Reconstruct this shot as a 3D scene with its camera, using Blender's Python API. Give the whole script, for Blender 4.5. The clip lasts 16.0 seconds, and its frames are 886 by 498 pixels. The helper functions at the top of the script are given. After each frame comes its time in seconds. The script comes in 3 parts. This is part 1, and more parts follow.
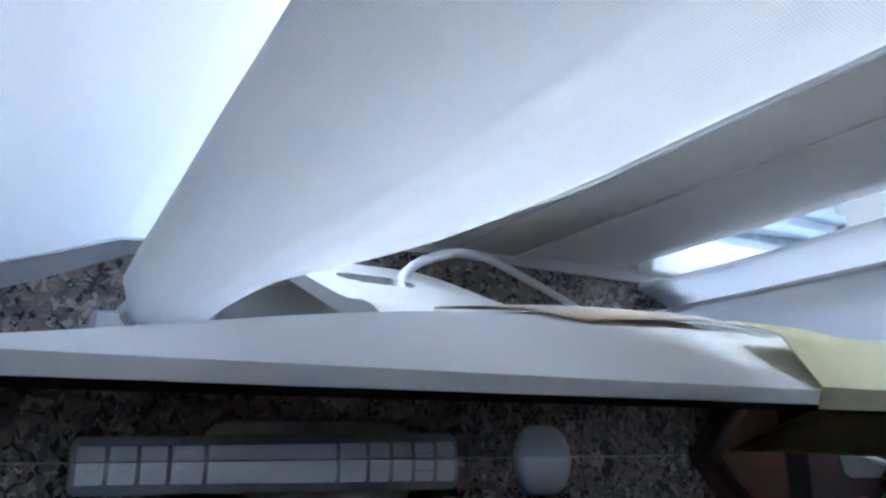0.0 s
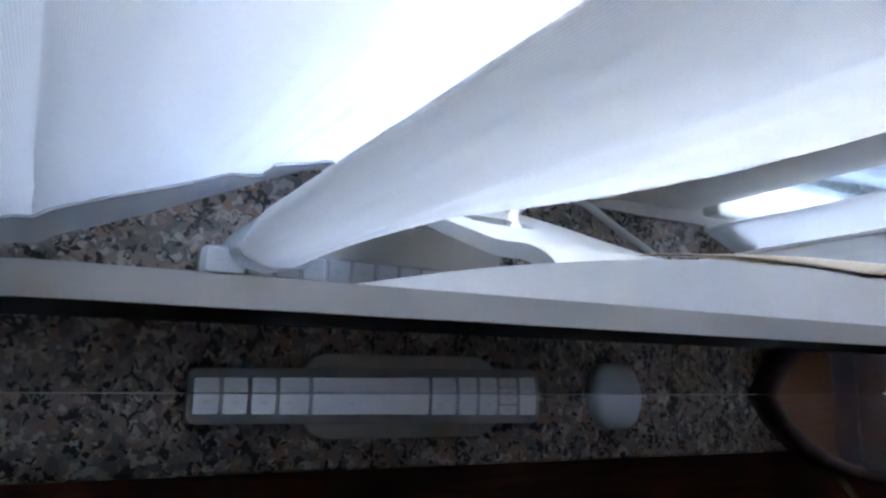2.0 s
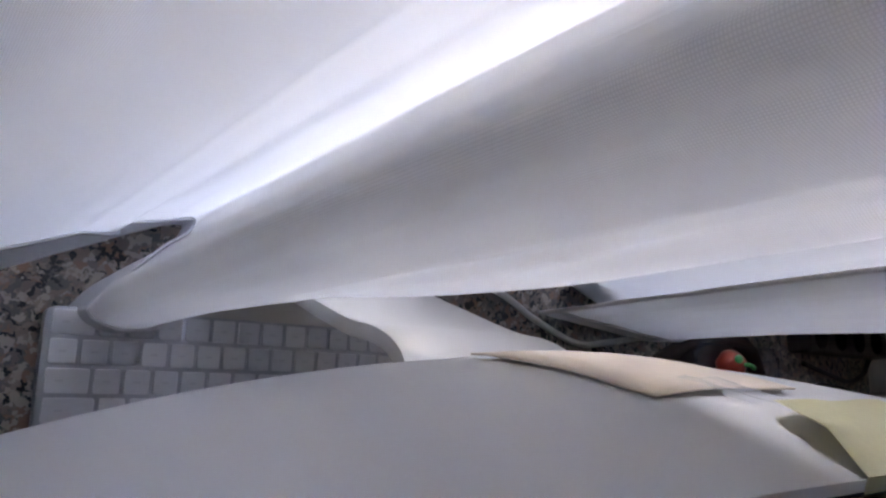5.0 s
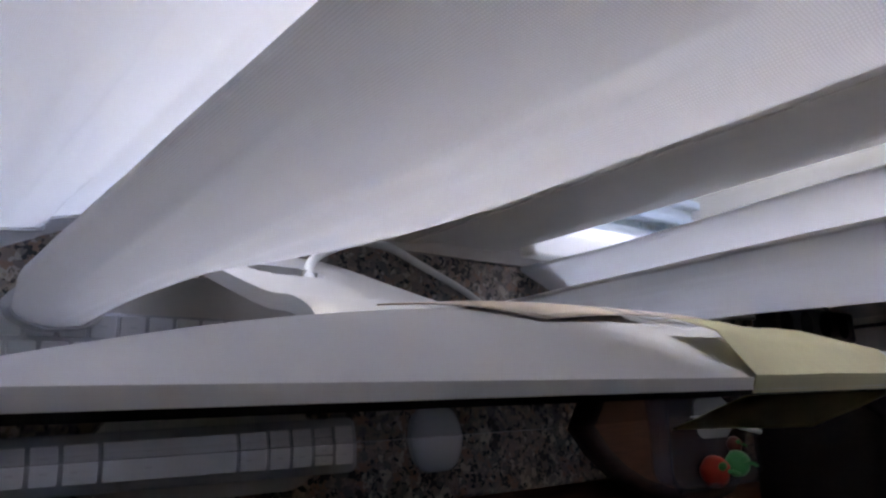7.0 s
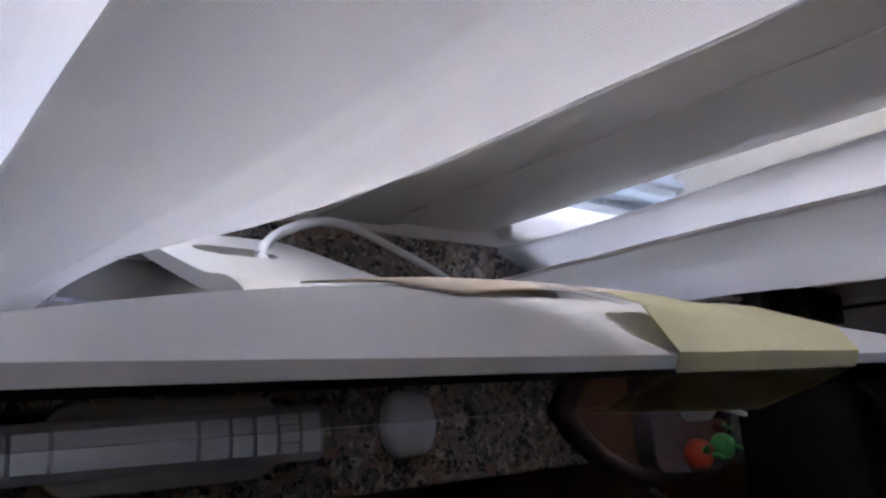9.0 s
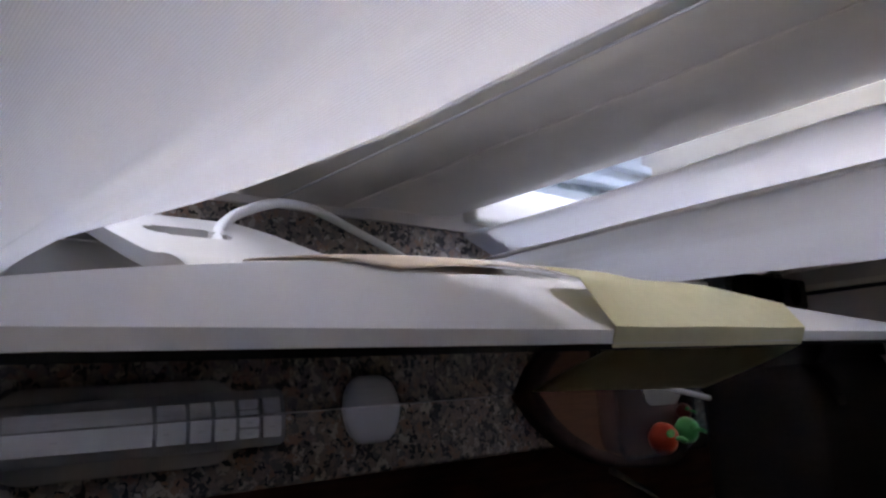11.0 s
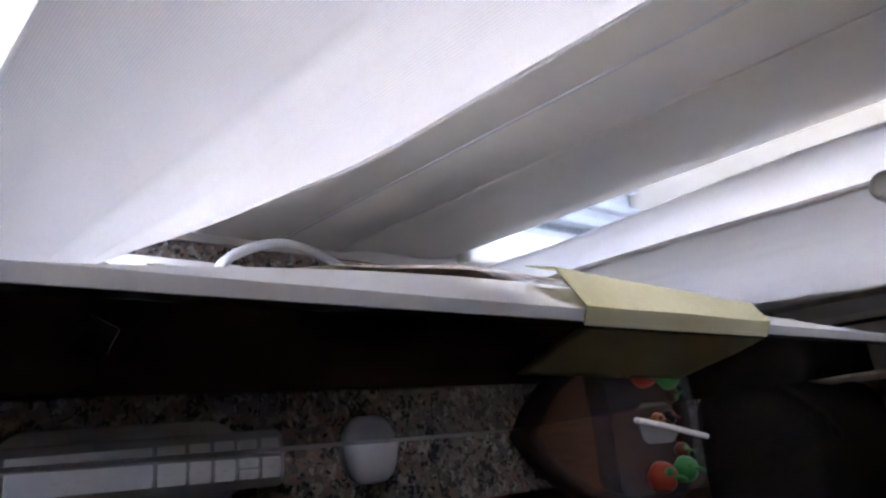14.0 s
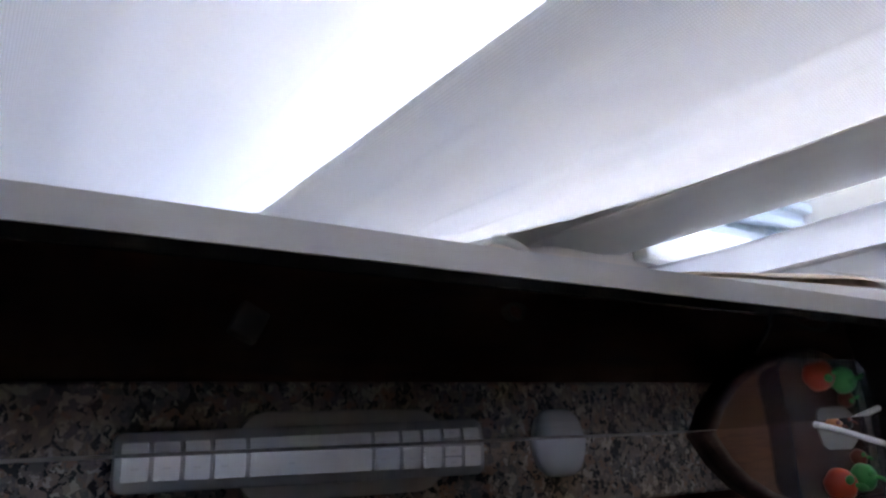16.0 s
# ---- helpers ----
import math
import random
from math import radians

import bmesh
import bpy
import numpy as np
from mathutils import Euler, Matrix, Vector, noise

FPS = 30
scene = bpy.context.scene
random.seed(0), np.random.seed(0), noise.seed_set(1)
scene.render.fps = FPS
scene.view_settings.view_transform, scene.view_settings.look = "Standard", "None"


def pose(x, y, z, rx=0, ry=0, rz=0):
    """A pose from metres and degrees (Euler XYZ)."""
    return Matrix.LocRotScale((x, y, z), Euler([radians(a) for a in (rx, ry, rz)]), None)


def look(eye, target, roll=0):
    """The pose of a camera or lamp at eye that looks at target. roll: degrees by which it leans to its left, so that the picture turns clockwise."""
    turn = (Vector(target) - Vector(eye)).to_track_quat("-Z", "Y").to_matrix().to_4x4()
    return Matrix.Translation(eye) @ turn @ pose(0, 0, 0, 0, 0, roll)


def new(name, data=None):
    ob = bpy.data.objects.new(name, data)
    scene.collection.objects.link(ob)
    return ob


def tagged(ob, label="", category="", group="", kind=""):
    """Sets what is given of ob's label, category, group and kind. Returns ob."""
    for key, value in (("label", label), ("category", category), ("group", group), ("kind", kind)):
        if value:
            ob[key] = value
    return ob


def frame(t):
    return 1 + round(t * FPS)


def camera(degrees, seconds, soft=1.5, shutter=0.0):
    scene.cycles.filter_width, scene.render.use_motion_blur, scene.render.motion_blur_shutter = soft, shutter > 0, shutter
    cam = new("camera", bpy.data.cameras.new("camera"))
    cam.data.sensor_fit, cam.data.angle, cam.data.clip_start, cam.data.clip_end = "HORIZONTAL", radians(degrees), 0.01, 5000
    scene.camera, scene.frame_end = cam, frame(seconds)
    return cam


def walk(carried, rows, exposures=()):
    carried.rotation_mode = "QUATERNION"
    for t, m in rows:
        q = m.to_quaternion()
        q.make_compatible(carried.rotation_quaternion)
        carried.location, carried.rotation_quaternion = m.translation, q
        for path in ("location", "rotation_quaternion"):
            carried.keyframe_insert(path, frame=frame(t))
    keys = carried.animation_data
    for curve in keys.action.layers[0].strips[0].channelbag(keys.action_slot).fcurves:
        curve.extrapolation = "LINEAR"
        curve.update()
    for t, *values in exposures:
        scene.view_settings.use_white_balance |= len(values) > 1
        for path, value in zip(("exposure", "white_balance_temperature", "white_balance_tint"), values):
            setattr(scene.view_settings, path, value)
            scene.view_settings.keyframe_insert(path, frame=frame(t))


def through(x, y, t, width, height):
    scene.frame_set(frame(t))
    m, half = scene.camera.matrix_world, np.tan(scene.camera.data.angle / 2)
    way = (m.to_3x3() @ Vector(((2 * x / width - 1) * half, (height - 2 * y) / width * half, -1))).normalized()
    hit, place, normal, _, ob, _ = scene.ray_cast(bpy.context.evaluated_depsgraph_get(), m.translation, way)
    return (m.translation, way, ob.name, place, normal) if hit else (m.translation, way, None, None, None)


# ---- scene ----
# ---- camera ----
cam = camera(61.76, 16.0, soft=2.4)
ROWS = [
    (0, -0.1704, 0.0333, 0.5369, 14.82, -28.85, 0.29),
    (0.5, -0.1737, 0.0438, 0.5217, 8.00, -33.07, -0.47),
    (1, -0.1923, 0.0342, 0.5183, 6.18, -32.32, 0.27),
    (1.5, -0.2081, 0.0367, 0.5181, 8.49, -29.18, 1.06),
    (2, -0.2370, 0.0347, 0.5069, 9.24, -29.46, 1.44),
    (2.5, -0.2413, 0.0366, 0.5037, 9.09, -28.52, 2.04),
    (3, -0.2450, 0.0404, 0.5001, 8.81, -28.62, 2.60),
    (3.5, -0.2297, 0.0436, 0.5148, 8.77, -27.79, 3.54),
    (4, -0.2463, 0.0509, 0.5118, 9.41, -34.34, 2.60),
    (4.5, -0.2364, 0.0581, 0.5205, 10.41, -36.66, 1.62),
    (5, -0.2322, 0.0619, 0.5292, 11.18, -38.22, 0.44),
    (5.2, -0.2384, 0.0570, 0.5279, 11.52, -40.09, 0.64),
    (7.3, -0.1922, 0.0374, 0.5344, 15.24, -38.60, -3.43),
    (7.5, -0.1867, 0.0411, 0.5291, 15.05, -38.40, -3.21),
    (8, -0.1742, 0.0387, 0.5267, 14.95, -38.80, -3.39),
    (8.5, -0.1726, 0.0386, 0.5317, 14.47, -38.69, -3.94),
    (9, -0.1712, 0.0364, 0.5333, 14.48, -39.07, -3.96),
    (11.5, -0.1596, 0.0325, 0.5341, 13.69, -41.17, -4.41),
    (12, -0.1713, 0.0269, 0.5358, 14.79, -40.94, -4.78),
    (12.5, -0.1701, 0.0253, 0.5388, 16.06, -41.32, -5.01),
    (13, -0.1594, 0.0226, 0.5391, 17.40, -41.43, -5.65),
    (13.5, -0.1616, 0.0228, 0.5406, 17.95, -41.43, -5.65),
    (14, -0.1678, 0.0174, 0.5438, 19.24, -40.94, -6.18),
    (14.5, -0.1582, 0.0231, 0.5380, 20.13, -40.01, -7.07),
    (15, -0.1737, 0.0241, 0.5283, 18.79, -37.18, -5.14),
    (15.5, -0.1825, 0.0227, 0.5256, 17.68, -34.42, -4.06),
    (16, -0.2374, 0.0248, 0.5008, 16.15, -34.05, -2.41),
]
walk(cam, [(t, pose(x, y, z, rx, ry, rz)) for t, x, y, z, rx, ry, rz in ROWS],
     exposures=[
         (0, 4.93, 7150, 20), (0.5, 4.79, 7300, 21), (1, 5.09, 7400, 22), (1.5, 5.30, 7450, 22), (2.5, 5.10, 7550, 24), (3.5, 4.90, 7950, 28),
         (4.5, 4.40, 8500, 32), (5.2, 4.39, 8800, 35), (7.5, 4.23, 8800, 35), (9, 4.36, 8800, 35), (11.5, 4.59, 8900, 36), (12, 4.89, 8900, 36),
         (13, 5.09, 8800, 35), (14.5, 5.03, 8800, 35), (15.5, 5.00, 8600, 33), (16, 5.08, 8500, 31)])

# ---- daylight ----
world = bpy.data.worlds.new("sky")
scene.world = world
world.use_nodes = True
wn = world.node_tree
sky = wn.nodes.new("ShaderNodeTexSky")
sky.sky_type = "NISHITA"
sky.sun_disc = False
sky.sun_elevation, sky.sun_rotation = radians(40), radians(200)
wn.nodes["Background"].inputs["Strength"].default_value = 0.15
wn.links.new(sky.outputs[0], wn.nodes["Background"].inputs[0])
sun_data = bpy.data.lights.new("sun", "SUN")
sun_data.energy, sun_data.angle, sun_data.color = 4.0, radians(0.6), (1.0, 0.95, 0.88)
sun = new("sun", sun_data)
sun.matrix_world = look((-3, -5, 6), (0, 2.5, 0))


# ---- materials ----
def material(name):
    m = bpy.data.materials.new(name)
    m.use_nodes = True
    nt = m.node_tree
    return m, nt, nt.nodes["Principled BSDF"], nt.nodes["Material Output"]


def node(nt, kind, **values):
    n = nt.nodes.new(kind)
    for key, value in values.items():
        n.inputs[key.replace("_", " ")].default_value = value
    return n


def ramp(nt, source, stops, constant=False):
    r = nt.nodes.new("ShaderNodeValToRGB")
    r.color_ramp.interpolation = "CONSTANT" if constant else "LINEAR"
    while len(r.color_ramp.elements) < len(stops):
        r.color_ramp.elements.new(0.5)
    for e, (p, c) in zip(r.color_ramp.elements, stops):
        e.position, e.color = p, (*c, 1)
    nt.links.new(source, r.inputs[0])
    return r.outputs[0]


def coords(nt, kind="Object", scale=(1, 1, 1)):
    tc = nt.nodes.new("ShaderNodeTexCoord")
    mp = nt.nodes.new("ShaderNodeMapping")
    mp.inputs["Scale"].default_value = scale
    nt.links.new(tc.outputs[kind], mp.inputs[0])
    return mp.outputs[0]


def bump(nt, bsdf, height, strength, distance):
    b = node(nt, "ShaderNodeBump", Strength=strength, Distance=distance)
    nt.links.new(height, b.inputs["Height"])
    nt.links.new(b.outputs[0], bsdf.inputs["Normal"])


def plain(name, colour, rough=0.5, metal=0.0, vary=0.12, scale=60.0, relief=0.0, spec=0.5):
    """A material of one base colour with fine and coarse unevenness in tone and gloss."""
    m, nt, b, _ = material(name)
    v = coords(nt)
    fine = node(nt, "ShaderNodeTexNoise", Scale=scale, Detail=5.0)
    coarse = node(nt, "ShaderNodeTexNoise", Scale=scale / 9, Detail=3.0)
    for n in (fine, coarse):
        nt.links.new(v, n.inputs["Vector"])
    add = nt.nodes.new("ShaderNodeMath")
    nt.links.new(fine.outputs["Fac"], add.inputs[0]), nt.links.new(coarse.outputs["Fac"], add.inputs[1])
    half = nt.nodes.new("ShaderNodeMath")
    half.operation = "MULTIPLY"
    half.inputs[1].default_value = 0.5
    nt.links.new(add.outputs[0], half.inputs[0])
    lo, hi = [c * (1 - vary) for c in colour], [min(1, c * (1 + vary)) for c in colour]
    nt.links.new(ramp(nt, half.outputs[0], [(0.3, lo), (0.7, hi)]), b.inputs["Base Color"])
    r = max(0.02, rough)
    rr = node(nt, "ShaderNodeMapRange", From_Min=0.3, From_Max=0.7, To_Min=r * 0.85, To_Max=min(1, r * 1.15))
    nt.links.new(half.outputs[0], rr.inputs[0])
    nt.links.new(rr.outputs[0], b.inputs["Roughness"])
    b.inputs["Metallic"].default_value = metal
    b.inputs["Specular IOR Level"].default_value = spec
    if relief:
        bump(nt, b, fine.outputs["Fac"], 0.4, relief)
    return m


def granite_material():
    """Polished speckled granite: grains of grey, buff, pink and black, 3 to 9 mm across."""
    m, nt, b, _ = material("granite")
    v = coords(nt)
    warp = node(nt, "ShaderNodeTexNoise", Scale=170.0, Detail=3.0)
    nt.links.new(v, warp.inputs["Vector"])
    mix = nt.nodes.new("ShaderNodeMixRGB")
    mix.blend_type = "LINEAR_LIGHT"
    mix.inputs[0].default_value = 0.006
    nt.links.new(v, mix.inputs[1]), nt.links.new(warp.outputs["Color"], mix.inputs[2])
    big = node(nt, "ShaderNodeTexVoronoi", Scale=125.0)
    small = node(nt, "ShaderNodeTexVoronoi", Scale=280.0)
    for n in (big, small):
        nt.links.new(mix.outputs[0], n.inputs["Vector"])
    sep = nt.nodes.new("ShaderNodeSeparateColor")
    nt.links.new(big.outputs["Color"], sep.inputs[0])
    sep2 = nt.nodes.new("ShaderNodeSeparateColor")
    nt.links.new(small.outputs["Color"], sep2.inputs[0])
    grains = ramp(nt, sep.outputs[0], [(0.0, (0.04, 0.036, 0.037)), (0.16, (0.16, 0.145, 0.145)), (0.36, (0.31, 0.245, 0.205)), (0.58, (0.35, 0.22, 0.165)), (0.74, (0.24, 0.20, 0.185)), (0.86, (0.50, 0.44, 0.39))], True)
    specks = ramp(nt, sep2.outputs[0], [(0.0, (0.02, 0.02, 0.022)), (0.26, (0.24, 0.21, 0.19)), (0.6, (0.38, 0.31, 0.26)), (0.86, (0.52, 0.48, 0.43))], True)
    both = nt.nodes.new("ShaderNodeMixRGB")
    cut = ramp(nt, sep2.outputs[1], [(0.0, (0, 0, 0)), (0.58, (1, 1, 1))], True)
    nt.links.new(cut, both.inputs[0])
    nt.links.new(grains, both.inputs[1]), nt.links.new(specks, both.inputs[2])
    nt.links.new(both.outputs[0], b.inputs["Base Color"])
    wear = node(nt, "ShaderNodeTexNoise", Scale=14.0, Detail=4.0)
    nt.links.new(v, wear.inputs["Vector"])
    rr = node(nt, "ShaderNodeMapRange", From_Min=0.3, From_Max=0.7, To_Min=0.36, To_Max=0.55)
    nt.links.new(wear.outputs["Fac"], rr.inputs[0]), nt.links.new(rr.outputs[0], b.inputs["Roughness"])
    return m


def cloth_material(name, colour, through):
    """Woven white cloth with a thread grid of 0.7 mm; light from behind shines through it."""
    m, nt, b, out = material(name)
    v = coords(nt, "UV")
    waves = []
    for direction in ("X", "Y"):
        w = node(nt, "ShaderNodeTexWave", Scale=430.0, Distortion=0.6, Detail=1.0)
        w.bands_direction = direction
        nt.links.new(v, w.inputs["Vector"])
        waves.append(w.outputs["Fac"])
    grid = nt.nodes.new("ShaderNodeMath")
    grid.operation = "MINIMUM"
    nt.links.new(waves[0], grid.inputs[0]), nt.links.new(waves[1], grid.inputs[1])
    soft = node(nt, "ShaderNodeTexNoise", Scale=9.0, Detail=4.0)
    nt.links.new(v, soft.inputs["Vector"])
    tone = nt.nodes.new("ShaderNodeMath")
    tone.operation = "MULTIPLY_ADD"
    tone.inputs[1].default_value, tone.inputs[2].default_value = 0.22, -0.11
    nt.links.new(soft.outputs["Fac"], tone.inputs[0])
    total = nt.nodes.new("ShaderNodeMath")
    nt.links.new(grid.outputs[0], total.inputs[0]), nt.links.new(tone.outputs[0], total.inputs[1])
    shade = ramp(nt, total.outputs[0], [(0.08, [c * 0.88 for c in colour]), (0.5, colour)])
    d = node(nt, "ShaderNodeBsdfDiffuse", Roughness=0.6)
    tr = nt.nodes.new("ShaderNodeBsdfTranslucent")
    nt.links.new(shade, d.inputs["Color"]), nt.links.new(shade, tr.inputs["Color"])
    bp = node(nt, "ShaderNodeBump", Strength=0.15, Distance=0.0002)
    nt.links.new(grid.outputs[0], bp.inputs["Height"])
    nt.links.new(bp.outputs[0], d.inputs["Normal"])
    mx = nt.nodes.new("ShaderNodeMixShader")
    mx.inputs[0].default_value = through
    nt.links.new(d.outputs[0], mx.inputs[1]), nt.links.new(tr.outputs[0], mx.inputs[2])
    nt.links.new(mx.outputs[0], out.inputs["Surface"])
    return m


def glass_material(name, tint=(1, 1, 1), rough=0.0):
    m, nt, b, out = material(name)
    b.inputs["Base Color"].default_value = (*tint, 1)
    b.inputs["Roughness"].default_value = rough
    b.inputs["Transmission Weight"].default_value = 1.0
    b.inputs["IOR"].default_value = 1.45
    return m


def clear_material(name, tint, haze):
    """Thin clear plastic: light passes straight, with a gloss and a little haze."""
    m, nt, b, out = material(name)
    b.inputs["Base Color"].default_value = (*tint, 1)
    b.inputs["Roughness"].default_value = 0.12
    tp = nt.nodes.new("ShaderNodeBsdfTransparent")
    tp.inputs[0].default_value = (*tint, 1)
    mx = nt.nodes.new("ShaderNodeMixShader")
    mx.inputs[0].default_value = haze
    nt.links.new(tp.outputs[0], mx.inputs[1]), nt.links.new(b.outputs[0], mx.inputs[2])
    nt.links.new(mx.outputs[0], out.inputs["Surface"])
    return m


def dusty_glass(name, colour, dust):
    """Dark polished glass under a thin uneven film of dust."""
    m, nt, b, out = material(name)
    b.inputs["Base Color"].default_value = (*colour, 1)
    b.inputs["Roughness"].default_value = 0.02
    film = node(nt, "ShaderNodeBsdfDiffuse", Color=(0.05, 0.040, 0.043, 1))
    n = node(nt, "ShaderNodeTexNoise", Scale=25.0, Detail=5.0)
    nt.links.new(coords(nt), n.inputs["Vector"])
    rr = node(nt, "ShaderNodeMapRange", From_Min=0.3, From_Max=0.7, To_Min=dust * 0.8, To_Max=dust * 1.2)
    mx = nt.nodes.new("ShaderNodeMixShader")
    nt.links.new(n.outputs["Fac"], rr.inputs[0]), nt.links.new(rr.outputs[0], mx.inputs[0])
    nt.links.new(b.outputs[0], mx.inputs[1]), nt.links.new(film.outputs[0], mx.inputs[2])
    nt.links.new(mx.outputs[0], out.inputs["Surface"])
    return m


def paper_material(name, colour, through):
    """Matt paper with a faint fibre; some light from behind shines through it."""
    m, nt, b, out = material(name)
    n = node(nt, "ShaderNodeTexNoise", Scale=260.0, Detail=5.0)
    nt.links.new(coords(nt), n.inputs["Vector"])
    shade = ramp(nt, n.outputs["Fac"], [(0.3, [c * 0.95 for c in colour]), (0.7, colour)])
    tr = nt.nodes.new("ShaderNodeBsdfTranslucent")
    mx = nt.nodes.new("ShaderNodeMixShader")
    mx.inputs[0].default_value = through
    b.inputs["Roughness"].default_value, b.inputs["Specular IOR Level"].default_value = 0.85, 0.2
    nt.links.new(shade, b.inputs["Base Color"]), nt.links.new(shade, tr.inputs["Color"])
    bump(nt, b, n.outputs["Fac"], 0.1, 0.0001)
    nt.links.new(b.outputs[0], mx.inputs[1]), nt.links.new(tr.outputs[0], mx.inputs[2])
    nt.links.new(mx.outputs[0], out.inputs["Surface"])
    return m


def wood_material(name, dark, light, scale=14.0, rough=0.4):
    m, nt, b, _ = material(name)
    v = coords(nt, scale=(1, 9, 9))
    n = node(nt, "ShaderNodeTexNoise", Scale=scale, Detail=6.0, Distortion=0.6)
    nt.links.new(v, n.inputs["Vector"])
    nt.links.new(ramp(nt, n.outputs["Fac"], [(0.3, dark), (0.7, light)]), b.inputs["Base Color"])
    b.inputs["Roughness"].default_value = rough
    bump(nt, b, n.outputs["Fac"], 0.2, 0.0006)
    return m


GRANITE = granite_material()
CLOTH = cloth_material("curtain_cloth", (0.955, 0.96, 0.965), 0.57)
HEM = cloth_material("curtain_hem", (0.93, 0.94, 0.96), 0.36)
EDGE_TAPE = plain("curtain_edge_tape", (0.90, 0.87, 0.86), 0.9, vary=0.1, scale=200)
ALU = plain("satin_aluminium", (0.61, 0.61, 0.615), 0.56, 0.6, vary=0.03, scale=400, relief=0.00003)
CHIN = plain("chin_aluminium", (0.42, 0.42, 0.43), 0.3, 0.9, vary=0.03, scale=400)
ALU_FOOT = plain("stand_aluminium", (0.63, 0.61, 0.58), 0.45, 0.75, vary=0.03, scale=400, relief=0.00003)
SCREEN = dusty_glass("black_screen_glass", (0.004, 0.004, 0.005), 0.22)
SEAL = plain("black_rubber_seal", (0.008, 0.008, 0.009), 0.85, spec=0.2)
KEYCAP = plain("white_keycap_plastic", (0.82, 0.83, 0.85), 0.45, vary=0.03, scale=300)
KEYWELL = plain("keyboard_aluminium", (0.52, 0.53, 0.56), 0.4, 0.6, vary=0.04, scale=300)
LEGEND = plain("grey_key_print", (0.72, 0.73, 0.75), 0.6)
GLOSS_WHITE = plain("glossy_white_plastic", (0.8, 0.81, 0.83), 0.18, vary=0.02)
MOUSE_WHITE = plain("mouse_plastic", (0.60, 0.61, 0.64), 0.22, vary=0.02)
CABLE_WHITE = plain("white_cable_plastic", (0.78, 0.78, 0.76), 0.35, vary=0.06, scale=120)
FRAME = plain("painted_window_frame", (0.88, 0.84, 0.76), 0.4, vary=0.05, scale=40, relief=0.0002)
WALL = plain("painted_plaster_wall", (0.70, 0.65, 0.61), 0.85, vary=0.08, scale=30, relief=0.0006)
CEILING = plain("ceiling_paint", (0.78, 0.76, 0.73), 0.9, vary=0.05, scale=20)
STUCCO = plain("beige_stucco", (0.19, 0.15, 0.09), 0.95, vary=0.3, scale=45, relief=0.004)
# white outer sill: the blue of the skylight is put into its colour
SKY_TINTED = plain("sky_tinted_paint", (0.25, 0.36, 0.39), 0.5, vary=0.08, scale=25)
REVEAL = plain("pale_roughcast", (0.185, 0.174, 0.126), 0.95, vary=0.22, scale=260, relief=0.002)
CONCRETE = plain("pale_concrete", (0.18, 0.165, 0.14), 0.9, vary=0.2, scale=20, relief=0.003)
NOTE = paper_material("yellow_note_paper", (0.66, 0.62, 0.40), 0.3)
CARD = paper_material("buff_card", (0.78, 0.65, 0.53), 0.12)
TRAY_WOOD = wood_material("brown_tray_wood", (0.10, 0.042, 0.022), (0.16, 0.068, 0.034), 30.0, 0.5)
TRAY_RIM = wood_material("dark_rim_wood", (0.022, 0.009, 0.007), (0.045, 0.018, 0.012), 30.0, 0.85)
FLOOR_WOOD = wood_material("dark_floor_wood", (0.14, 0.060, 0.038), (0.24, 0.105, 0.065), 4.0, 0.45)
CLEAR = clear_material("clear_plastic", (0.8, 0.79, 0.83), 0.05)
GLASS = glass_material("window_glass")
RED = plain("orange_red_plastic", (0.50, 0.05, 0.018), 0.4, vary=0.08)
ORANGE = plain("orange_plastic", (0.55, 0.2, 0.08), 0.4, vary=0.08)
GREEN = plain("green_plastic", (0.015, 0.30, 0.085), 0.4, vary=0.08)
BROWN = plain("brown_plastic", (0.16, 0.03, 0.02), 0.4)
CLOUDY = clear_material("cloudy_plastic", (0.7, 0.69, 0.66), 0.3)
PALE = plain("translucent_white_plastic", (0.75, 0.75, 0.76), 0.3, vary=0.03)
BLACK = plain("black_plastic", (0.015, 0.015, 0.016), 0.45, vary=0.2)
DARK_FABRIC = plain("black_fabric", (0.018, 0.015, 0.014), 0.95, vary=0.3, scale=150, relief=0.0008, spec=0.02)
CHARGER = plain("grey_plastic", (0.4, 0.4, 0.41), 0.4)
CABLE_GREY = plain("grey_cable_plastic", (0.22, 0.21, 0.2), 0.45)
STEEL = plain("brushed_steel", (0.55, 0.53, 0.50), 0.3, 1.0, vary=0.06, scale=200)
# for unseen sheets that cut the daylight reaching the left curtain
DIMMER = clear_material("dimming_sheet", (0.88, 0.885, 0.89), 0.03)
TAPE = clear_material("clear_tape", (0.9, 0.9, 0.88), 0.14)


# ---- building helpers ----
def put(name, bm, mat, parent=None, label="", smooth=True):
    me = bpy.data.meshes.new(name)
    bm.normal_update()
    bm.to_mesh(me)
    bm.free()
    if smooth:
        for p in me.polygons:
            p.use_smooth = True
    me.materials.append(mat)
    ob = new(name, me)
    if parent is not None:
        ob.parent = parent
    if label:
        ob["label"] = label
    return ob


def part(name, bm, mat, parent, label="", smooth=True):
    return put(name, bm, mat, parent, label, smooth)


def sharp(ob, angle=35):
    """Flat shading across edges sharper than the angle."""
    me = ob.data
    bm = bmesh.new()
    bm.from_mesh(me)
    for e in bm.edges:
        e.smooth = len(e.link_faces) == 2 and e.calc_face_angle(0) < radians(angle)
    bm.to_mesh(me)
    bm.free()
    return ob


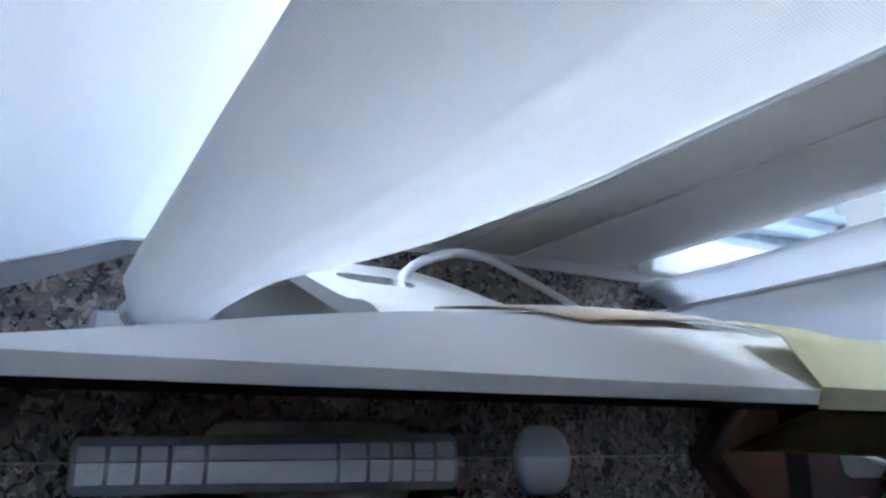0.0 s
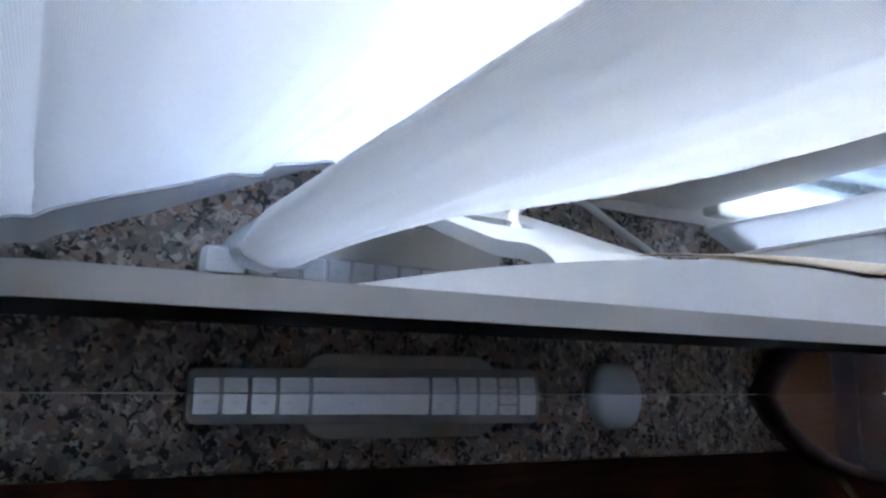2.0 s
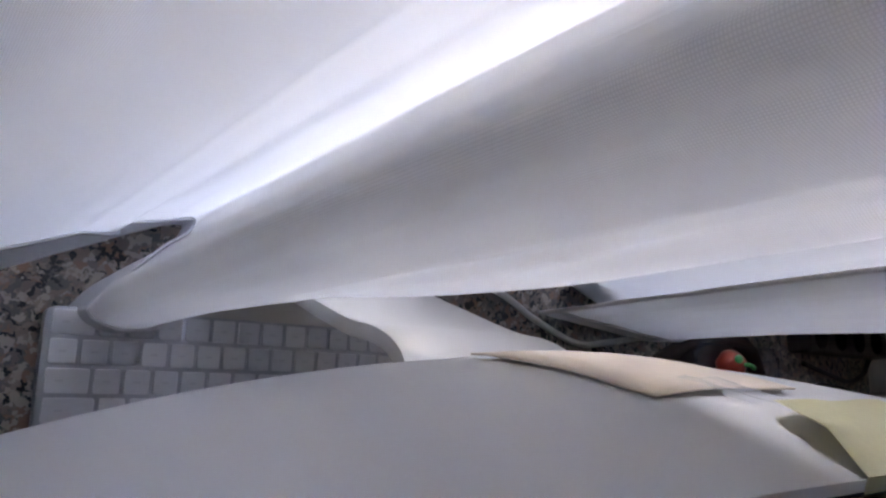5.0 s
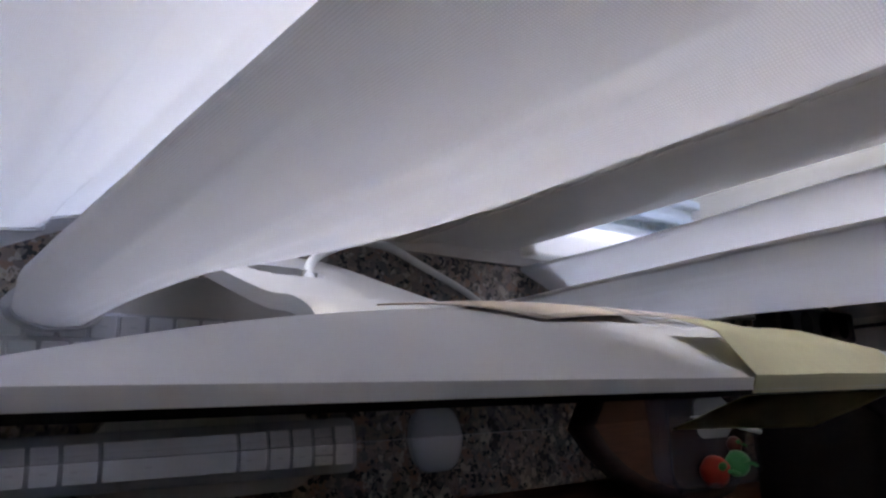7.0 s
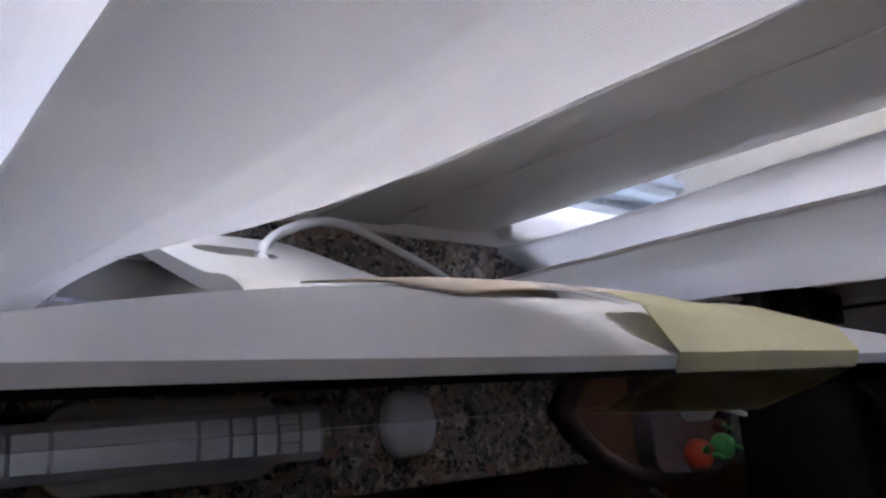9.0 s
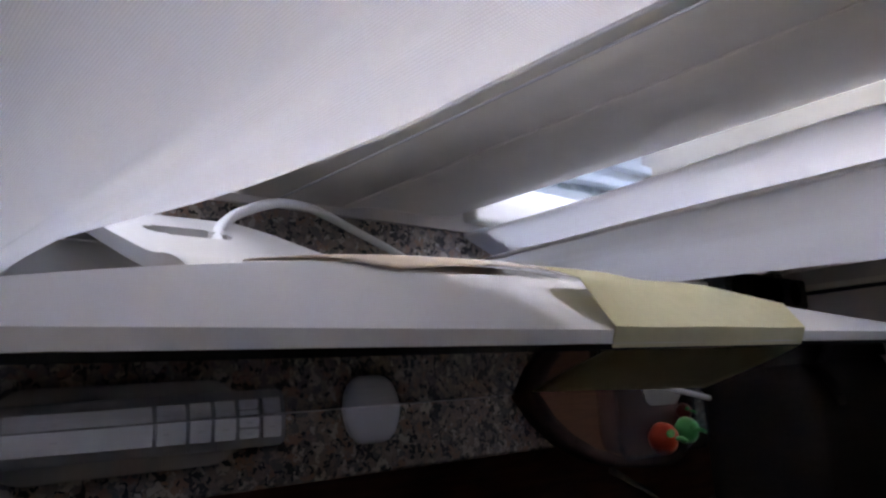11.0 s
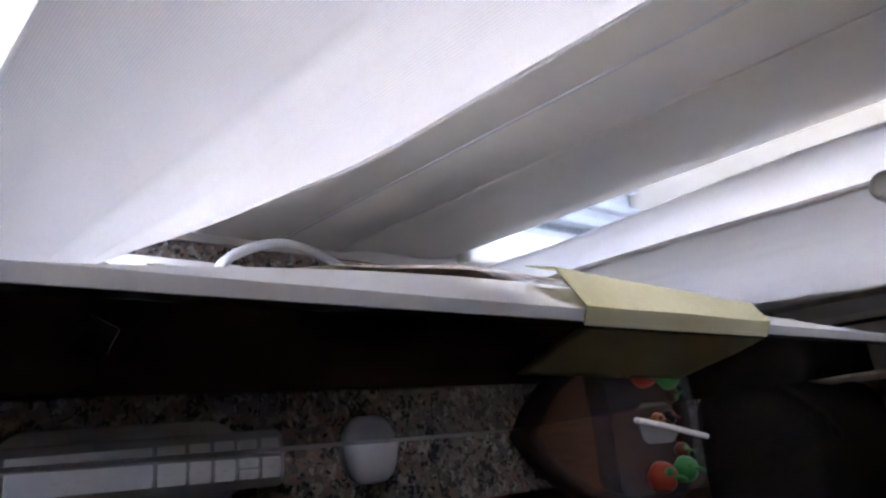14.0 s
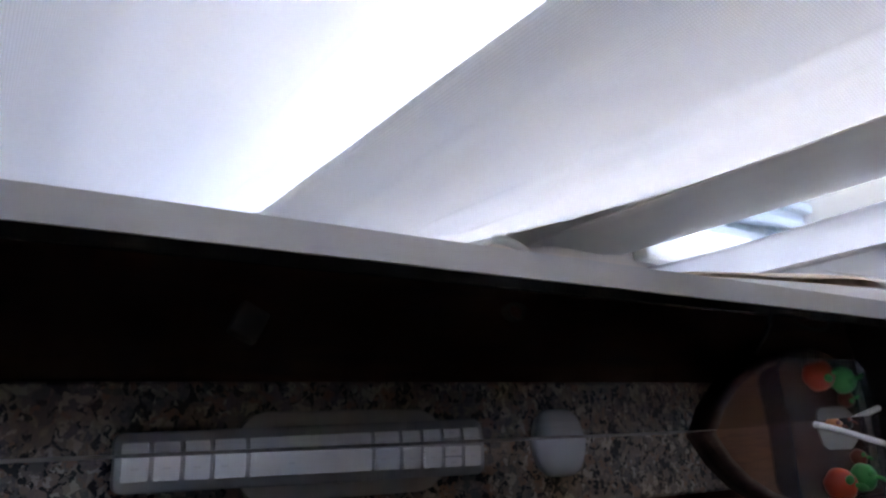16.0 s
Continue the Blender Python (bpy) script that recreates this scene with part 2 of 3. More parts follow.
def box(lo, hi, bevel=0.0, seg=2):
    bm = bmesh.new()
    bmesh.ops.create_cube(bm, size=1)
    lo, hi = Vector(lo), Vector(hi)
    for v in bm.verts:
        v.co = Vector([lo[k] + (v.co[k] + 0.5) * (hi[k] - lo[k]) for k in range(3)])
    if bevel:
        bmesh.ops.bevel(bm, geom=bm.edges[:], offset=bevel, segments=seg, affect="EDGES", profile=0.5)
    return bm


def rounded(w, d, r, n=8):
    """Points of a rounded rectangle about the origin."""
    pts = []
    for cx, cy, a0 in ((w / 2 - r, d / 2 - r, 0), (-w / 2 + r, d / 2 - r, 90), (-w / 2 + r, -d / 2 + r, 180), (w / 2 - r, -d / 2 + r, 270)):
        for i in range(n + 1):
            a = radians(a0 + 90 * i / n)
            pts.append((cx + r * math.cos(a), cy + r * math.sin(a)))
    return pts


def prism(pts, z0, z1, bevel=0.0, seg=2):
    """An upright prism over a plan outline, its upper rim rounded."""
    bm = bmesh.new()
    low = [bm.verts.new((x, y, z0)) for x, y in pts]
    high = [bm.verts.new((x, y, z1)) for x, y in pts]
    n = len(pts)
    bm.faces.new(low[::-1])
    top = bm.faces.new(high)
    for i in range(n):
        bm.faces.new((low[i], low[(i + 1) % n], high[(i + 1) % n], high[i]))
    if bevel:
        bmesh.ops.bevel(bm, geom=top.edges[:], offset=bevel, segments=seg, affect="EDGES", profile=0.5)
    return bm


def curve_points(pts, n):
    """n points at even steps along a smooth curve through the given ones."""
    pts = [Vector(p) for p in pts]
    dense = []
    for i in range(len(pts) - 1):
        p0, p1, p2, p3 = pts[max(i - 1, 0)], pts[i], pts[i + 1], pts[min(i + 2, len(pts) - 1)]
        for k in range(16):
            t = k / 16
            dense.append(0.5 * ((2 * p1) + (p2 - p0) * t + (2 * p0 - 5 * p1 + 4 * p2 - p3) * t * t + (3 * p1 - p0 - 3 * p2 + p3) * t ** 3))
    dense.append(pts[-1])
    run = [0.0]
    for a, b in zip(dense, dense[1:]):
        run.append(run[-1] + (b - a).length)
    out, j = [], 0
    for i in range(n):
        s = run[-1] * i / (n - 1)
        while j < len(run) - 2 and run[j + 1] < s:
            j += 1
        f = (s - run[j]) / max(1e-9, run[j + 1] - run[j])
        out.append(dense[j].lerp(dense[j + 1], min(1, f)))
    return out


def tube(pts, r, n=60, sides=12):
    """A round cord along a smooth curve."""
    line = curve_points(pts, n)
    bm = bmesh.new()
    rings, side = [], Vector((0.31, 0.52, 0.8))
    for i, p in enumerate(line):
        way = (line[min(i + 1, n - 1)] - line[max(i - 1, 0)]).normalized()
        side = (side - way * side.dot(way)).normalized()
        up = way.cross(side)
        rings.append([bm.verts.new(p + r * (math.cos(2 * math.pi * k / sides) * side + math.sin(2 * math.pi * k / sides) * up)) for k in range(sides)])
    for a, b in zip(rings, rings[1:]):
        for k in range(sides):
            bm.faces.new((a[k], a[(k + 1) % sides], b[(k + 1) % sides], b[k]))
    bm.faces.new(rings[0][::-1]), bm.faces.new(rings[-1])
    return bm


def ball(radii, centre, seg=20, dent=0.0):
    bm = bmesh.new()
    bmesh.ops.create_uvsphere(bm, u_segments=seg, v_segments=seg // 2 + 2, radius=1)
    for v in bm.verts:
        k = 1 + dent * noise.noise(v.co * 1.7 + Vector(centre) * 40)
        v.co = Vector([v.co[i] * radii[i] * k + centre[i] for i in range(3)])
    return bm


def soft_box(lo, hi, bevel):
    """A slumped cloth form: a box with wide rounded edges and an uneven skin."""
    bm = box(lo, hi, bevel, 6)
    bmesh.ops.subdivide_edges(bm, edges=[e for e in bm.edges if e.calc_length() > 0.05], cuts=5, use_grid_fill=True)
    for v in bm.verts:
        if v.co.z > lo[2] + 0.004:
            v.co += Vector((noise.noise(v.co * 9), noise.noise(v.co * 9 + Vector((7, 0, 0))), noise.noise(v.co * 8 + Vector((0, 7, 0))))) * 0.012
    return bm


def cylinder(a, b, r, bevel=0.0, sides=28):
    """A rod from a to b with rounded rims."""
    a, b = Vector(a), Vector(b)
    length = (b - a).length
    bm = bmesh.new()
    bmesh.ops.create_cone(bm, cap_ends=True, segments=sides, radius1=r, radius2=r, depth=length)
    if bevel:
        rims = [e for e in bm.edges if abs(e.verts[0].co.z - e.verts[1].co.z) < 1e-6]
        bmesh.ops.bevel(bm, geom=rims, offset=bevel, segments=3, affect="EDGES", profile=0.5)
    bm.transform(Matrix.Translation((a + b) / 2) @ (b - a).to_track_quat("Z", "Y").to_matrix().to_4x4())
    return bm


def thing(name, label, category, group="", at=(0, 0, 0)):
    ob = new(name)
    ob.location = at
    return tagged(ob, label, category, group)


def structure(ob, label, category):
    return tagged(ob, label, category, kind="structure")


# ---- the room and its window ----
WY = 0.192
structure(put("windowsill", box((-1.3, -0.031, -0.03), (1.0645, WY, 0.0), 0.004), GRANITE), "polished brown and grey speckled granite windowsill", "windowsill")
structure(put("floor", box((-2.4, -3.4, -0.95), (2.6, WY + 0.24, -0.9)), FLOOR_WOOD, smooth=False), "dark brown wooden floor in deep shade", "floor")
structure(put("ceiling", box((-2.4, -3.4, 1.7), (2.6, WY + 0.24, 1.75)), CEILING, smooth=False), "plain off-white ceiling", "ceiling")
structure(put("wall_west", box((-2.45, -3.4, -0.9), (-2.4, WY + 0.24, 1.7)), WALL, smooth=False), "plain painted plaster wall", "wall")
structure(put("wall_east", box((2.6, -3.4, -0.9), (2.65, WY + 0.24, 1.7)), WALL, smooth=False), "plain painted plaster wall", "wall")
structure(put("wall_south", box((-2.4, -3.45, -0.9), (2.6, -3.4, 1.7)), WALL, smooth=False), "plain painted plaster wall behind the camera", "wall")
north = structure(new("wall_north"), "grey-beige plaster wall round the window", "wall")
for lo, hi in (((-2.4, WY, -0.9), (2.6, WY + 0.22, 0.0)), ((-2.4, WY, 1.25), (2.6, WY + 0.22, 1.7)), ((-2.4, WY, 0.0), (-0.66, WY + 0.22, 1.25)), ((0.92, WY, 0.0), (2.6, WY + 0.22, 1.25))):
    part("wall_panel", box(lo, hi), WALL, north, smooth=False)


structure(put("wall_pier", box((1.065, 0.075, -0.899), (1.32, WY - 0.0005, 1.699), 0.003), WALL), "grey-beige plaster pier at the end of the sill", "wall")


def build_window():
    win = structure(new("window_1"), "white painted window frame with clear glass", "window")
    part("mullion", box((0.045, 0.1985, 0.0), (0.1345, 0.27, 1.25), 0.0008), FRAME, win)
    part("mullion_bead", box((0.1365, 0.1985, 0.0), (0.1965, 0.27, 1.25), 0.0008), FRAME, win)
    part("mullion_seam", box((0.1347, 0.1979, 0.0), (0.1363, 0.205, 1.25), 0.0003), GLOSS_WHITE, win, "thin white sealing strip")
    # the right casement
    prof = [(0.1985, 0.2035), (0.1985, 0.1987), (0.2005, 0.198), (0.225, 0.2025), (0.245, 0.2035), (0.3, 0.2025), (0.33, 0.2055), (0.339, 0.210), (0.344, 0.217), (0.344, 0.245), (0.1985, 0.245)]
    stile = sharp(part("stile", prism(prof, 0.0, 1.25), FRAME, win), 40)
    part("stile", box((0.865, 0.197, 0.0), (0.92, 0.245, 1.25), 0.004), FRAME, win)
    part("bottom_rail", box((0.344, 0.2, 0.0), (0.865, 0.245, 0.022), 0.004), FRAME, win)
    part("top_rail", box((0.344, 0.2, 1.18), (0.865, 0.245, 1.25), 0.004), FRAME, win)
    pane = part("pane", box((0.3415, 0.226, 0.02), (0.87, 0.230, 1.19)), GLASS, win, smooth=False)
    pane.visible_shadow = False
    # the left casement
    part("stile", box((0.012, 0.206, 0.0), (0.044, 0.245, 1.25), 0.004), FRAME, win)
    part("stile", box((-0.66, 0.206, 0.0), (-0.58, 0.245, 1.25), 0.004), FRAME, win)
    part("bottom_rail", box((-0.58, 0.206, 0.0), (0.012, 0.245, 0.03), 0.004), FRAME, win)
    part("top_rail", box((-0.58, 0.206, 1.2), (0.012, 0.245, 1.25), 0.004), FRAME, win)
    pane = part("pane", box((-0.585, 0.226, 0.025), (0.016, 0.230, 1.21)), GLASS, win, smooth=False)
    pane.visible_shadow = False

    # added, unseen: stepped sheets grade the daylight darker towards the curtain's left
    for k, edge in enumerate((-0.04, -0.115, -0.15, -0.19, -0.25, -0.32)):
        part("dimming_sheet", box((-0.655, 0.262 + 0.005 * k, 0.0305), (edge, 0.2622 + 0.005 * k, 1.24)), DIMMER, win, "thin unseen sheet added outside to dim the light on the left curtain", smooth=False)


build_window()

# outside: the house's own front shades the narrow yard
house = structure(new("facade"), "plain plaster front of the house above and below the window", "facade")
for lo, hi in (((-14, 0.30, 1.76), (14, 0.42, 6.0)), ((-14, 0.30, -3.0), (14, 0.42, -0.96)), ((-14, 0.30, -0.96), (-2.46, 0.42, 1.76)), ((2.66, 0.30, -0.96), (14, 0.42, 1.76))):
    part("wall_panel", box(lo, hi), WALL, house, smooth=False)
structure(put("ground", box((-60, 0.45, -3.2), (60, 80, -3.0)), CONCRETE, smooth=False), "pale concrete ground outside", "ground")
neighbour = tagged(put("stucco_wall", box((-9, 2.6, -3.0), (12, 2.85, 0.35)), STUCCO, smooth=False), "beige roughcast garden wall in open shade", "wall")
structure(put("window_reveal", box((0.672, 0.2465, -0.02), (0.9195, 0.62, 1.4)), REVEAL, smooth=False), "pale roughcast reveal outside the window", "wall")
ledge = thing("outer_sill", "outer sill with raised shutter rails, the sky's blue put into its colour", "sill", at=(0, 0, 0))
part("plate", box((-0.655, 0.2465, 0.0015), (0.6715, 0.46, 0.008), 0.002), SKY_TINTED, ledge)
for y, h in ((0.268, 0.02), (0.298, 0.014), (0.332, 0.022), (0.38, 0.016)):
    part("rail", box((-0.655, y, 0.0075), (0.6715, y + 0.011, 0.0075 + h), 0.002), SKY_TINTED, ledge)


# ---- curtains ----
def set_back(x):
    """How far the cloth stands back above its flared hem."""
    return max(0.001, min(0.013, 0.013 + (x + 0.2) * -0.075)) if x < 0 else 0.002


def fold_back(x, z):
    """How far the bunched fold draws in above its spreading hem."""
    return 0.0075 * min(1, max(0, (-0.078 - x) / 0.03)) * min(1, z / 0.031) * max(0, 1 - max(0, z - 0.031) / 0.11)


def sheet(low, high, z0, z1, nu, nz, turn_at=0.31, offset=0.0, wobble=0.0, flared=0):
    """Hanging cloth: the plan curve low at the hem passes into the curve high further up. The first part, up to the index flared, has a hem that spreads on the sill."""
    a, b = curve_points([(x, y, 0) for x, y in low], nu), curve_points([(x, y, 0) for x, y in high], nu)
    length = sum((q - p).length for p, q in zip(b, b[1:]))
    bm = bmesh.new()
    uv = bm.loops.layers.uv.new("UVMap")
    levels = [z0 + (0.034 - z0) * j / 6 for j in range(6)] + [0.034 + (z1 - 0.034) * (j / (nz - 6)) ** 1.7 for j in range(nz - 5)] if z1 > 0.05 else [z0 + (z1 - z0) * j / nz for j in range(nz + 1)]
    grid = []
    for z in levels:
        slow = min(1, max(0, z - 0.08) / turn_at)
        slow = slow * slow * (3 - 2 * slow)
        quick = min(1, z / 0.13)
        row = []
        plan = []
        for i in range(nu):
            k = min(1, max(0, (-0.088 - b[i].x) / 0.03)) if i > flared else 0
            plan.append(a[i].lerp(b[i], slow + (quick - slow) * k))
        for i in range(nu):
            w = plan[min(i + 1, nu - 1)] - plan[max(i - 1, 0)]
            n = Vector((w.y, -w.x, 0)).normalized()
            s = length * i / (nu - 1)
            grow = min(1, z / 0.12)
            ripple = grow * (0.0036 * noise.noise(Vector((s * 17, z * 0.8, 0))) + 0.0012 * noise.noise(Vector((s * 46, z * 2.2, 5)))) + 0.0005 * noise.noise(Vector((s * 60, z * 25, 9)))
            if flared and i > flared:
                e = length - s
                for e0, lean, deep, wide in ((0.030, 0.025, 0.0024, 0.005), (0.058, -0.012, 0.0032, 0.006), (0.082, 0.02, 0.0022, 0.005)):
                    ripple -= grow * deep * math.exp(-((e - e0 - lean * z) / wide) ** 2)
            if flared and i >= flared:
                ripple -= fold_back(plan[i].x, z)
            elif flared:
                low_down = max(0, 1 - abs(z - 0.11) / 0.1)
                ripple += low_down * (0.0022 * noise.noise(Vector((s * 9 + z * 7, z * 26 - s * 6, 11))) + 0.001 * noise.noise(Vector((s * 30, z * 60, 13))))
            if flared and i < flared:
                fade = min(1, (flared - i) / 12)
                ripple -= set_back(plan[i].x) * fade * min(1, z / 0.031) + 0.0012 * fade * math.exp(-((z - 0.1 - 0.03 * noise.noise(Vector((s * 4, 0, 1)))) / 0.006) ** 2)
            zz = z + wobble * noise.noise(Vector((s * 22, 0, 3))) * max(0, 1 - z / 0.05)
            row.append((bm.verts.new(plan[i] + n * (offset + ripple) + Vector((0, 0, zz))), s, z))
        grid.append(row)
    for r0, r1 in zip(grid, grid[1:]):
        for i in range(nu - 1):
            quad = (r0[i], r0[i + 1], r1[i + 1], r1[i])
            face = bm.faces.new([q[0] for q in quad])
            for loop, q in zip(face.loops, quad):
                loop[uv].uv = (q[1], q[2])
    return bm


def stitch(low, z, nu, offset, flared=0):
    """The raised fold along the top of a hem."""
    line = curve_points([(x, y, 0) for x, y in low], nu)
    pts = []
    for i, p in enumerate(line):
        w = line[min(i + 1, nu - 1)] - line[max(i - 1, 0)]
        n = Vector((w.y, -w.x, 0)).normalized()
        back = set_back(p.x) * min(1, (flared - i) / 12) if i < flared else (fold_back(p.x, z) if flared else 0)
        pts.append(p + n * (offset - back) + Vector((0, 0, z + 0.0012 * noise.noise(p * 40))))
    return pts


A_PART = [(-0.75, 0.05), (-0.58, 0.085), (-0.45, 0.06), (-0.36, 0.075), (-0.30, 0.078), (-0.276, 0.086), (-0.252, 0.107), (-0.236, 0.110), (-0.224, 0.117), (-0.195, 0.128), (-0.16, 0.143), (-0.132, 0.156), (-0.097, 0.172), (-0.072, 0.1825), (-0.058, 0.184)]
LOW_1 = A_PART + [(-0.062, 0.172), (-0.075, 0.1615), (-0.091, 0.1505), (-0.108, 0.139), (-0.121, 0.127), (-0.128, 0.115), (-0.122, 0.105), (-0.107, 0.0995), (-0.091, 0.1025), (-0.077, 0.109), (-0.068, 0.122), (-0.061, 0.142)]
A_HIGH = [(-0.75, 0.05), (-0.58, 0.095), (-0.45, 0.05), (-0.375, 0.093), (-0.325, 0.071), (-0.285, 0.079), (-0.252, 0.105)] + A_PART[7:]
HIGH_1 = A_HIGH + [(-0.062, 0.172), (-0.075, 0.1615), (-0.091, 0.1505), (-0.108, 0.139), (-0.1235, 0.1263), (-0.1345, 0.1160), (-0.121, 0.107), (-0.1, 0.1015), (-0.078, 0.097), (-0.0595, 0.0950), (-0.0505, 0.0980), (-0.0362, 0.1072)]
LOW_2 = [(0.306, 0.148), (0.35, 0.143), (0.407, 0.137), (0.46, 0.131), (0.50, 0.13), (0.52, 0.138), (0.50, 0.149), (0.45, 0.155), (0.40, 0.165), (0.358, 0.180), (0.343, 0.188), (0.366, 0.1892), (0.5, 0.185), (0.65, 0.176), (0.8, 0.182), (0.98, 0.186)]
HIGH_2 = [(0.312, 0.151), (0.35, 0.143), (0.40, 0.134), (0.45, 0.124), (0.49, 0.1175), (0.52, 0.123), (0.50, 0.14), (0.45, 0.155), (0.40, 0.168), (0.342, 0.181), (0.320, 0.1888), (0.349, 0.1898), (0.5, 0.187), (0.65, 0.178), (0.8, 0.184), (0.98, 0.188)]


def build_curtain(name, low, high, nu, label, flared=0):
    c = tagged(put(name, sheet(low, high, 0.004, 1.6, nu, 66, wobble=0.002, flared=flared), CLOTH), label, "curtain", "window curtains")
    part("hem", sheet(low, high, 0.003, 0.031, nu, 4, offset=0.0012, wobble=0.002, flared=flared), HEM, c, "stitched hem fold at the bottom edge")
    part("hem_inside", sheet(low, high, 0.003, 0.031, nu, 4, offset=-0.0012, wobble=0.002, flared=flared), HEM, c)
    part("hem_stitch", tube(stitch(low, 0.0315, nu, 0.0021, flared), 0.0012, 400, 5), GLOSS_WHITE, c)
    return c


left_curtain = build_curtain("curtain", LOW_1, HIGH_1, 480, "white woven curtain bunched behind the computer screen", 349)
side = [left_curtain.data.vertices[k].co.copy() for k in range(479, len(left_curtain.data.vertices), 480)]
part("side_hem", tube(side, 0.0012, 160, 6), CLOTH, left_curtain, "narrow bright side hem")
right_curtain = build_curtain("curtain", LOW_2, HIGH_2, 220, "white woven curtain half drawn over the bright window")
edge_pts = [(0.3055 + 0.006 * min(1, z / 0.28), 0.1475 + 0.003 * min(1, z / 0.28) + 0.0008 * noise.noise(Vector((z * 30, 0, 0))), z) for z in [0.004 + 0.05 * k for k in range(32)]]
part("side_hem", tube(edge_pts, 0.0023, 220, 8), EDGE_TAPE, right_curtain, "greyish rolled side hem")


rod = thing("curtain_holdback", "brushed steel curtain holdback rod fixed to the wall", "holdback", at=(0, 0, 0))
part("rod", cylinder((0.225, 0.125, 0.434), (0.62, 0.085, 0.505), 0.0078, 0.0035), STEEL, rod)
part("elbow", ball((0.009, 0.009, 0.009), (0.62, 0.085, 0.505)), STEEL, rod)
part("arm", cylinder((0.62, 0.085, 0.505), (1.064, 0.155, 0.58), 0.0072, 0.001), STEEL, rod)
part("wall_plate", cylinder((1.0648, 0.155, 0.58), (1.059, 0.155, 0.58), 0.024, 0.001), STEEL, rod)


# ---- the computer ----
CX, TILT, YAW = 0.0155, radians(2.44), 0.0073
TOP_Y, TOP_Z = 0.0409, 0.4478
WIDTH, HEIGHT = 0.524, 0.368
RIM, DEPTH, CORNER = 0.0034, 0.0435, 0.011


def bulge(su, sv):
    return (1 - abs(su) ** 2.0) * (1 - 0.3 * abs(su) ** 6) * (1 - abs(sv) ** 2.3)


def back_y(x, z):
    """Where the housing's back lies at a place across and up."""
    down = (z - TOP_Z) / math.cos(TILT)
    su, sv = min(1, abs(x - CX) / (WIDTH / 2)), min(1, abs(1 + down / (HEIGHT / 2)))
    return TOP_Y + RIM + DEPTH * bulge(su, sv) + down * math.sin(TILT) + YAW * (x - CX)


def slab(w, h, r, top, y0, y1):
    """An upright plate with rounded corners, its upper edge at the height top."""
    bm = prism(rounded(w, h, r, 8), y0, y1)
    for v in bm.verts:
        v.co = Vector((v.co.x, v.co.z, top - h / 2 + v.co.y))
    bmesh.ops.recalc_face_normals(bm, faces=bm.faces[:])
    return bm


